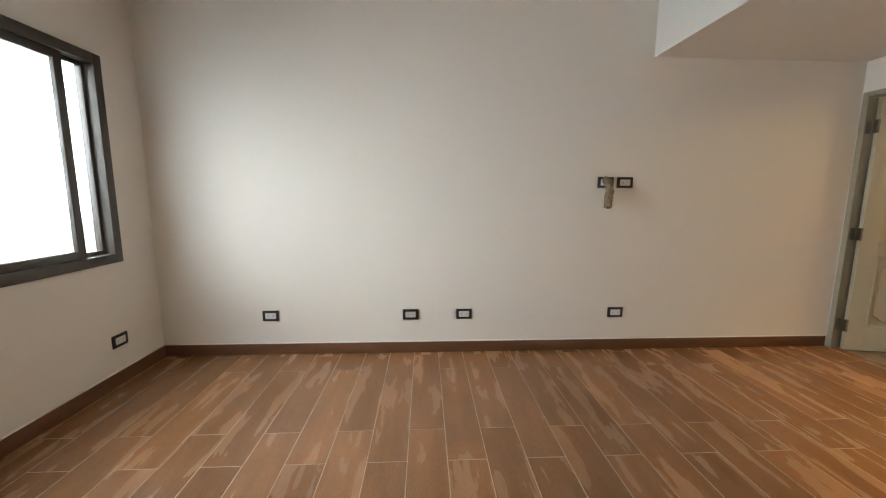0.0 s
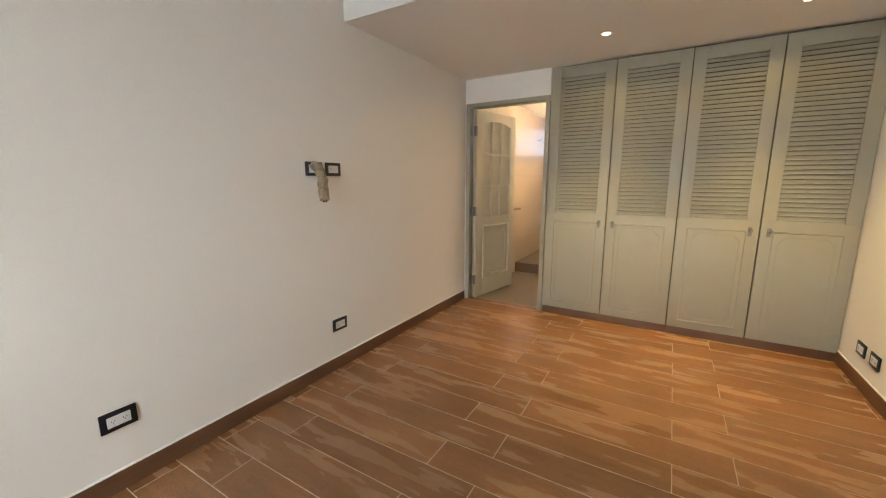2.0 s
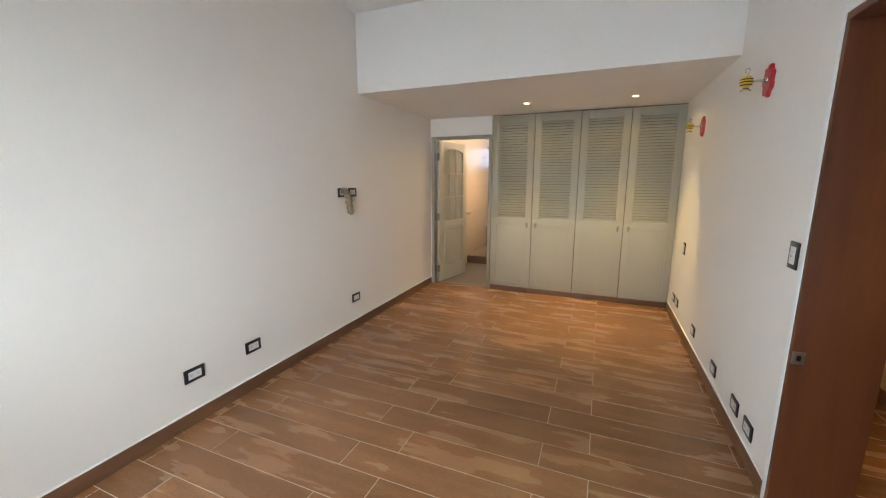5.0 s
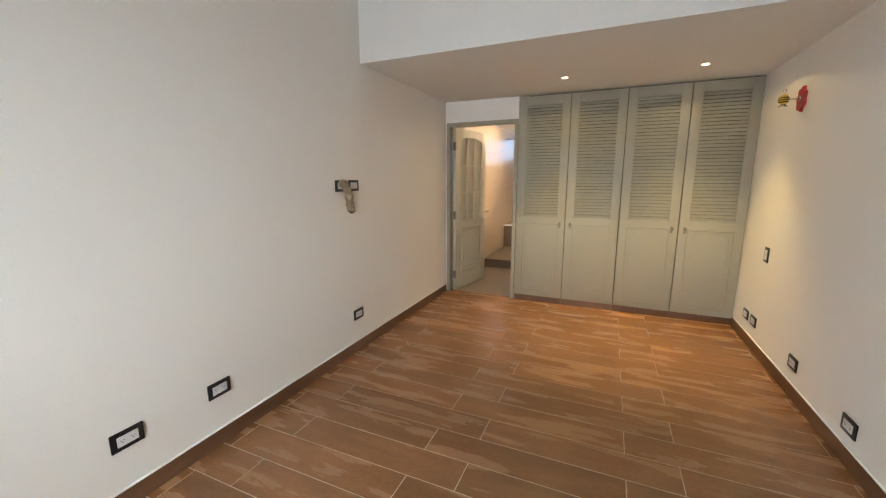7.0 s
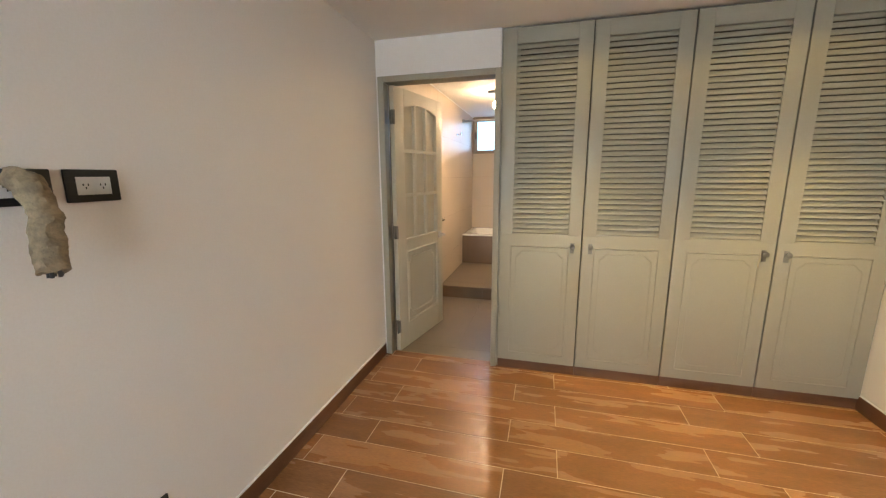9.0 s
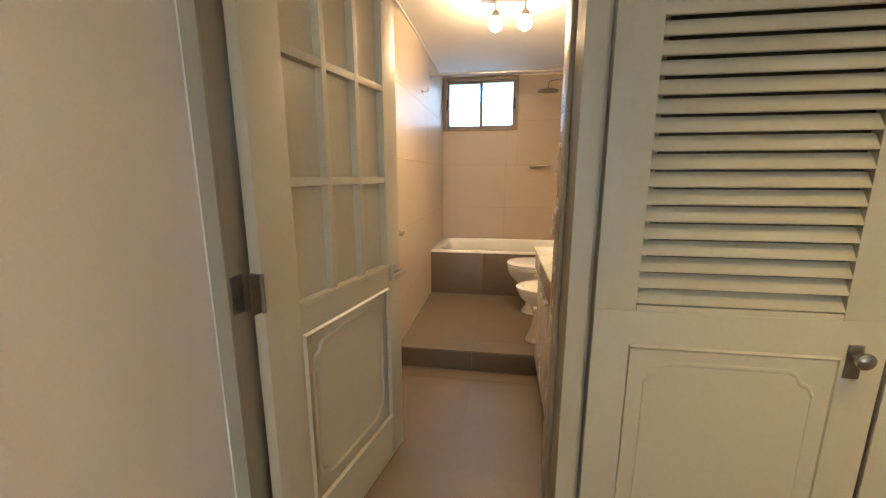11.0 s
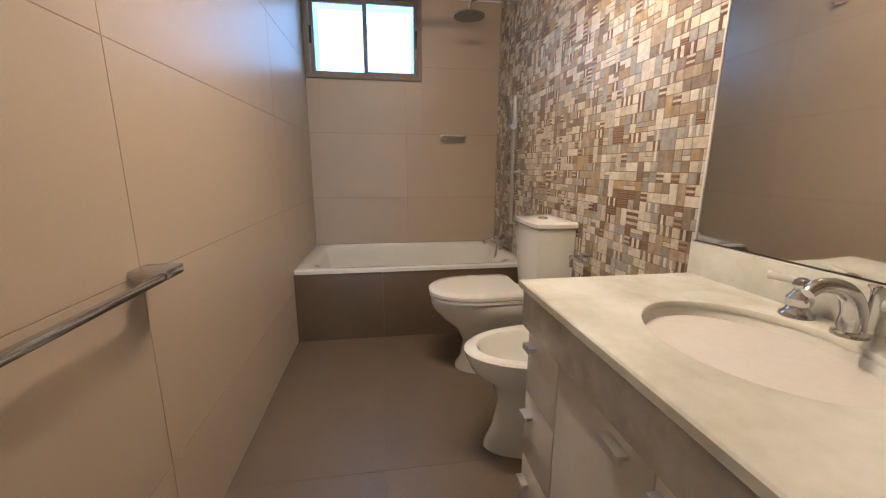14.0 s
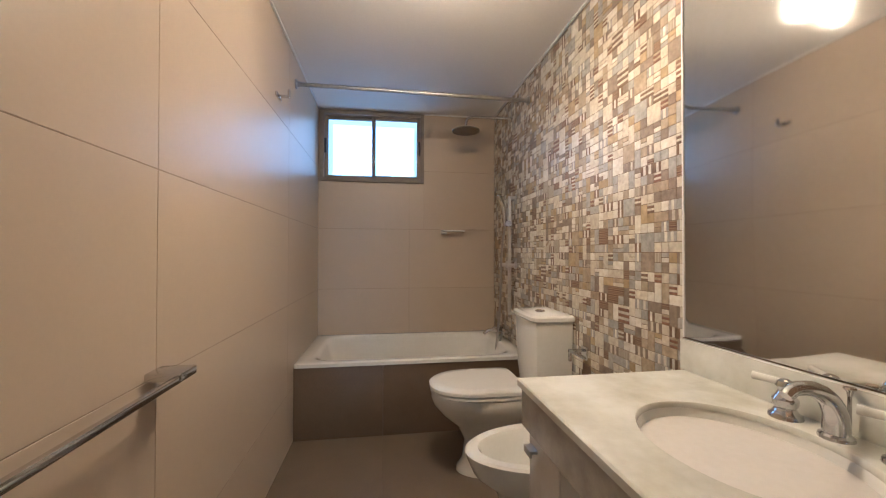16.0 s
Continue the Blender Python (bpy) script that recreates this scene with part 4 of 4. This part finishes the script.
for x in (4.765, 4.574):
    bm = bmesh.new()
    lathe(bm, (x, 1.600, VZ), (0, 0, 1), ((0, 0.030), (0.006, 0.029), (0.012, 0.022), (0.020, 0.018), (0.028, 0.022), (0.038, 0.023), (0.048, 0.016), (0.056, 0.012), (0.066, 0.017), (0.076, 0.014), (0.080, 0.006)), 22)
    h = part("handle", bm, CHROME, faucet)
    bm = bmesh.new()
    tube(bm, [(x, 1.600, VZ + 0.070), (x + 0.018, 1.607, VZ + 0.073), (x + 0.052, 1.622, VZ + 0.074)], [0.007, 0.009], 12)
    part("lever", bm, PORCELAIN, h, "white porcelain lever")

mirror = thing("mirror", pose(4.70, BM, 0.96), "large frameless mirror on the wall above the vanity", "mirror")
bm = bmesh.new()
mx0, mx1, mz0, mz1 = VX0 + 0.002, 5.102, 0.962, 2.16
loft(bm, [[Vector((x, y, z)) for x, z in ((a, c), (b, c), (b, d), (a, d))] for a, b, c, d, y in ((mx0, mx1, mz0, mz1, BM + 0.003), (mx0, mx1, mz0, mz1, BM + 0.006), (mx0 + 0.018, mx1 - 0.018, mz0 + 0.018, mz1 - 0.018, BM + 0.0075))], True, True)
part("glass", bm, MIRROR, mirror)
part("edge_seal", boxes(((mx1, BM + 0.002, mz0), (mx1 + 0.005, BM + 0.009, mz1))), CAULK, mirror, "white silicone edge")

# ---- bathroom ceiling lamp ----
bl = thing("ceiling_lamp", pose(5.28, 2.26, 2.345), "steel ceiling bar with two lit warm glass bulbs", "ceiling lamp")
part("bar", boxes(((5.252, 2.08, 2.318), (5.312, 2.44, 2.345)), bevel=0.004), STEEL, bl)
for bx, by in BULBS:
    bm = bmesh.new()
    rod(bm, (bx, by, 2.318), (bx, by, 2.262), 0.008, 12)
    lathe(bm, (bx, by, 2.270), (0, 0, -1), ((0, 0.012), (0.012, 0.024), (0.040, 0.026)), 20)
    c = part("socket_cup", bm, STEEL, bl)
    bm = bmesh.new()
    lathe(bm, (bx, by, 2.230), (0, 0, -1), ((0, 0.024), (0.015, 0.034), (0.038, 0.040), (0.058, 0.036), (0.072, 0.018)), 22)
    part("bulb", bm, BULB, c, "glowing warm bulb")


# ---- bathroom switches ----
def bath_plate(m, name, label, kind, rockers):
    ob = thing(name, m, label, kind)
    bm = bmesh.new()
    rows = []
    for y, s in ((0.0, 1.0), (0.006, 0.995), (0.010, 0.93)):
        rows.append([Vector((x * s, y, z * s)) for x, z in
                     [(-0.037 - 0.003 * math.cos(math.pi * k / 16), -0.060 + 0.120 * k / 8) for k in range(9)][::-1] +
                     [(-0.037 + 0.074 * k / 8, -0.060 - 0.006 * math.sin(math.pi * k / 8)) for k in range(9)] +
                     [(0.037, -0.060 + 0.120 * k / 8) for k in range(9)] +
                     [(0.037 - 0.074 * k / 8, 0.060 + 0.006 * math.sin(math.pi * k / 8)) for k in range(9)]])
    loft(bm, rows)
    part("cover_plate", bm, BEIGE_PLATE, ob, "champagne cover plate", local=True)
    ins = part("insert", boxes(((-0.022, 0.006, -0.042), (0.022, 0.0125, 0.042)), bevel=0.001), WHITE, ob, "white insert", local=True)
    if rockers:
        for z in (-0.028, 0.028):
            part("rocker", boxes(((-0.022, 0.010, z - 0.0135), (0.022, 0.018, z + 0.0135)), bevel=0.002), WHITE, ins, local=True)
    else:
        for zc in (-0.022, 0.022):
            for dx, dz in ((-0.008, -0.004), (0.008, -0.004), (0.0, 0.008)):
                bm = bmesh.new()
                loft(bm, [ring((dx, y, zc + dz), 0.0028, (0, 1, 0), 10) for y in (0.011, 0.0128)])
                part("pin_hole", bm, BLACK, ins, local=True)
    return ob


bath_plate(pose(4.226, 2.070, 1.115), "light_switch", "champagne switch plate with two white rockers on mosaic", "switch", True)
bath_plate(pose(4.232, 2.070, 1.338), "wall_socket", "champagne double socket plate on mosaic", "socket", False)


# ---- pieces: wall tiles, floor tiles, planks, mosaic ----
def tile_mesh(cache, name, axis, w, h, thick, material, inset=0.0007):
    """A flat piece with eased edges that stands out along the axis; its back lies at 0."""
    key = (name, axis, round(w, 3), round(h, 3), material.name)
    if key not in cache:
        corners = ((-w / 2, -h / 2), (w / 2, -h / 2), (w / 2, h / 2), (-w / 2, h / 2))
        place = {"z": lambda u, v, d: (u, v, d), "-y": lambda u, v, d: (u, -d, v), "y": lambda u, v, d: (u, d, v), "-x": lambda u, v, d: (-d, u, v)}[axis]
        verts = [place(u, v, 0) for u, v in corners] + [place(u, v, thick - inset) for u, v in corners] + [place(u - math.copysign(inset, u), v - math.copysign(inset, v), thick) for u, v in corners]
        faces = [(8, 9, 10, 11)] + [(a + r, (a + 1) % 4 + r, (a + 1) % 4 + r + 4, a + r + 4) for r in (0, 4) for a in range(4)]
        me = bpy.data.meshes.new(name)
        me.from_pydata(verts, [], faces)
        bm = bmesh.new()
        bm.from_mesh(me)
        bmesh.ops.recalc_face_normals(bm, faces=bm.faces)
        way = Vector(place(0, 0, 1))
        bm.faces.ensure_lookup_table()
        if bm.faces[0].normal.dot(way) < 0:
            bmesh.ops.reverse_faces(bm, faces=bm.faces)
        bm.to_mesh(me)
        bm.free()
        me.materials.append(material)
        cache[key] = me
    return cache[key]


CACHE = {}


def piece(name, axis, at, w, h, thick, material, parent):
    ob = new(name, tile_mesh(CACHE, name, axis, w, h, thick, material))
    ob.location = at
    ob.parent = parent
    return ob


def spans(a, b, joints):
    cuts = [a] + [j for j in joints if a + 0.02 < j < b - 0.02] + [b]
    return list(zip(cuts, cuts[1:]))


J = 0.0021
wall_n = bpy.data.objects["bath_wall_north"]
for z0, z1 in spans(0.0, 2.345, (0.45, 0.930, 1.405, 1.880)):
    for x0, x1 in spans(3.70, 7.15, (3.84, 5.035, 6.23)):
        piece("tile", "-y", ((x0 + x1) / 2, BL + 0.007, (z0 + z1) / 2), x1 - x0 - J, z1 - z0 - J, 0.007, CREAM_TILE, wall_n)
wall_e = bpy.data.objects["bath_wall_east"]
for z0, z1 in spans(0.45, 2.345, (0.932, 1.407, 1.880)):
    for y0, y1 in spans(BM, BL, (2.246,)):
        for a, b, c, d in ((y0, y1, z0, z1),):
            if d > BW[2] and b > BW[0]:
                if c < BW[2]:
                    if a < BW[0]:
                        piece("tile", "-x", (BE + 0.007, (a + BW[0]) / 2, (c + d) / 2), BW[0] - a - J, d - c - J, 0.007, CREAM_TILE, wall_e)
                        piece("tile", "-x", (BE + 0.007, (BW[0] + b) / 2, (c + BW[2]) / 2), b - BW[0] - 0.0002, BW[2] - c - J, 0.007, CREAM_TILE, wall_e)
                    else:
                        piece("tile", "-x", (BE + 0.007, (a + b) / 2, (c + BW[2]) / 2), b - a - J, BW[2] - c - J, 0.007, CREAM_TILE, wall_e)
                elif a < BW[0]:
                    piece("tile", "-x", (BE + 0.007, (a + BW[0]) / 2, (c + d) / 2), BW[0] - a - J, d - c - J, 0.007, CREAM_TILE, wall_e)
            else:
                piece("tile", "-x", (BE + 0.007, (a + b) / 2, (c + d) / 2), b - a - J, d - c - J, 0.007, CREAM_TILE, wall_e)

floor = structure("floor", boxes(((-2.25, -1.75, -0.12), (3.62, 3.15, -0.001))), GROUT, "brown wood-look porcelain plank floor")
bath_floor = structure("bath_floor", boxes(((3.62, 1.40, -0.12), (LIP + 0.01, 3.15, -0.001))), DARK_JOINT, "taupe porcelain tile floor")
for x0, x1 in spans(3.622, LIP, (3.785, 4.985)):
    for y0, y1 in spans(BM, BL + 0.007, (1.848, 2.448)):
        piece("tile", "z", ((x0 + x1) / 2, (y0 + y1) / 2, -0.0085), x1 - x0 - J, y1 - y0 - J, 0.0085, TAUPE_TILE, bath_floor)
step = bpy.data.objects["bath_step"]
for x0, x1 in spans(LIP, 6.36, (5.285,)):
    for y0, y1 in spans(BM, BL + 0.007, (1.848, 2.448)):
        piece("tile", "z", ((x0 + x1) / 2, (y0 + y1) / 2, STEP - 0.008), x1 - x0 - J, y1 - y0 - J, 0.008, TAUPE_TILE, step)
for y0, y1 in spans(BM, BL + 0.007, (1.848, 2.448)):
    piece("riser_tile", "-x", (LIP + 0.008, (y0 + y1) / 2, (STEP - 0.009) / 2), y1 - y0 - J, STEP - 0.009, 0.008, BROWN_TILE, step)

# wood-look planks, 20 cm wide, laid across the room
for k in range(-16, 14):
    x0, x1 = max(0.93 + 0.2 * k, LEFT), min(0.93 + 0.2 * (k + 1), 3.618)
    if x1 - x0 < 0.02:
        continue
    in_hall = -1.2 < x0 and x1 < 2.2
    start = (0.917 if k % 2 else 0.660) - 1.01 * 4
    for y0, y1 in spans(-1.62 if in_hall else -0.13, NORTH, [start + 1.01 * j for j in range(9)]):
        piece("plank", "z", ((x0 + x1) / 2, (y0 + y1) / 2, -0.0085), x1 - x0 - 0.0042, y1 - y0 - 0.0042, 0.0085, PLANK, floor)

# stone mosaic
MOD = 0.03375
WEIGHTS = (27, 19, 11, 6, 13, 10, 5, 4, 4, 4)


def mosaic(parent, x0, x1, z0, y, near, skip=None):
    """Fills a wall with pieces of one, two or four modules; those inside near are objects of their own, the rest one mesh."""
    rnd = random.Random(5 if parent.name == "bath_wall_south" else 9)
    cols, rows = int((x1 - x0) / MOD + 0.999), int((2.345 - z0) / MOD + 0.999)
    shift = round((0.88 - z0) / MOD) % 16
    used = set()
    verts, faces, mats = [], [], []
    count = 0
    for r in range(rows):
        for c in range(cols):
            if (c, r) in used:
                continue
            roll = rnd.random()
            w, h = (2, 2) if roll < 0.06 else (2, 1) if roll < 0.14 else (1, 2) if roll < 0.19 else (1, 1)
            if (r + h - shift - 1) // 16 != (r - shift) // 16:
                h = 1
            if any((c + i, r + j) in used or c + i >= cols or r + j >= rows for i in range(w) for j in range(h)):
                w = h = 1
            used.update((c + i, r + j) for i in range(w) for j in range(h))
            a0, a1 = x0 + c * MOD, min(x0 + (c + w) * MOD, x1)
            b0, b1 = z0 + r * MOD, min(z0 + (r + h) * MOD, 2.343)
            if skip and skip(a0, b0) or a1 - a0 < 0.006 or b1 - b0 < 0.006:
                continue
            cells = [(a0, a1, b0, b1)]
            split = rnd.random()
            bands = ()
            if split < 0.10 and w == h:
                k = 4 if h == 1 else 6
                cells = [(a0, a1, b0 + (b1 - b0) * i / k, b0 + (b1 - b0) * (i + 1) / k) for i in range(k)]
                bands = rnd.choice(((10, 0), (10, 2), (11, 0)))
            elif split < 0.20 and h == 1:
                k = 3 if w == 1 else 5
                cells = [(a0 + (a1 - a0) * i / k, a0 + (a1 - a0) * (i + 1) / k, b0, b1) for i in range(k)]
                bands = rnd.choice(((5, 0), (4, 1), (11, 1)))
            elif split < 0.31 and h == 1:
                cells = [(a0, a1, b0, (b0 + b1) / 2), (a0, a1, (b0 + b1) / 2, b1)]
            for which, (a0, a1, b0, b1) in enumerate(cells):
                choice = bands[which % 2] if bands else rnd.choices(range(len(WEIGHTS)), WEIGHTS)[0]
                if choice in (8, 9) and w * h < 4:
                    choice = rnd.choice((0, 2, 4, 5))
                if choice == 6 and h > w:
                    choice = 7
                gap = 0.0014 if bands else 0.0024
                pw, ph = a1 - a0 - gap, b1 - b0 - gap
                if pw < 0.003 or ph < 0.003:
                    continue
                if near(a0, b0) and count < 300:
                    count += 1
                    piece("mosaic_stone", "y", ((a0 + a1) / 2, y, (b0 + b1) / 2), pw, ph, 0.005, MOSAIC[choice], parent)
                    continue
                n = len(verts)
                mx, mz = (a0 + a1) / 2, (b0 + b1) / 2
                for inset, d in ((0, 0.0), (0, 0.0038), (0.0006, 0.005)):
                    for su, sv in ((-1, -1), (1, -1), (1, 1), (-1, 1)):
                        verts.append((mx + su * (pw / 2 - inset), y + d, mz + sv * (ph / 2 - inset)))
                faces.append((n + 11, n + 10, n + 9, n + 8))
                mats.append(choice)
                for q in (0, 4):
                    for e in range(4):
                        faces.append((n + q + e + 4, n + q + (e + 1) % 4 + 4, n + q + (e + 1) % 4, n + q + e))
                        mats.append(choice)
    me = bpy.data.meshes.new("mosaic_field")
    me.from_pydata(verts, [], faces)
    for mm in MOSAIC:
        me.materials.append(mm)
    me.polygons.foreach_set("material_index", mats)
    ob = new("mosaic_field", me)
    ob.parent = parent
    tagged(ob, "brown, cream and grey stone mosaic pieces", kind="stuff")


mosaic(bpy.data.objects["bath_partition"], 3.735, 4.2945, 0.88 - 26 * MOD, 2.065, lambda x, z: x > 3.86 and 0.72 < z < 1.46)
mosaic(bpy.data.objects["bath_wall_south"], 5.106, 7.149, 0.88 - 26 * MOD, BM - 0.005, lambda x, z: x < 5.62 and z > 0.86,
       lambda x, z: z < 0.10 or (x > 6.33 and z < 0.54))
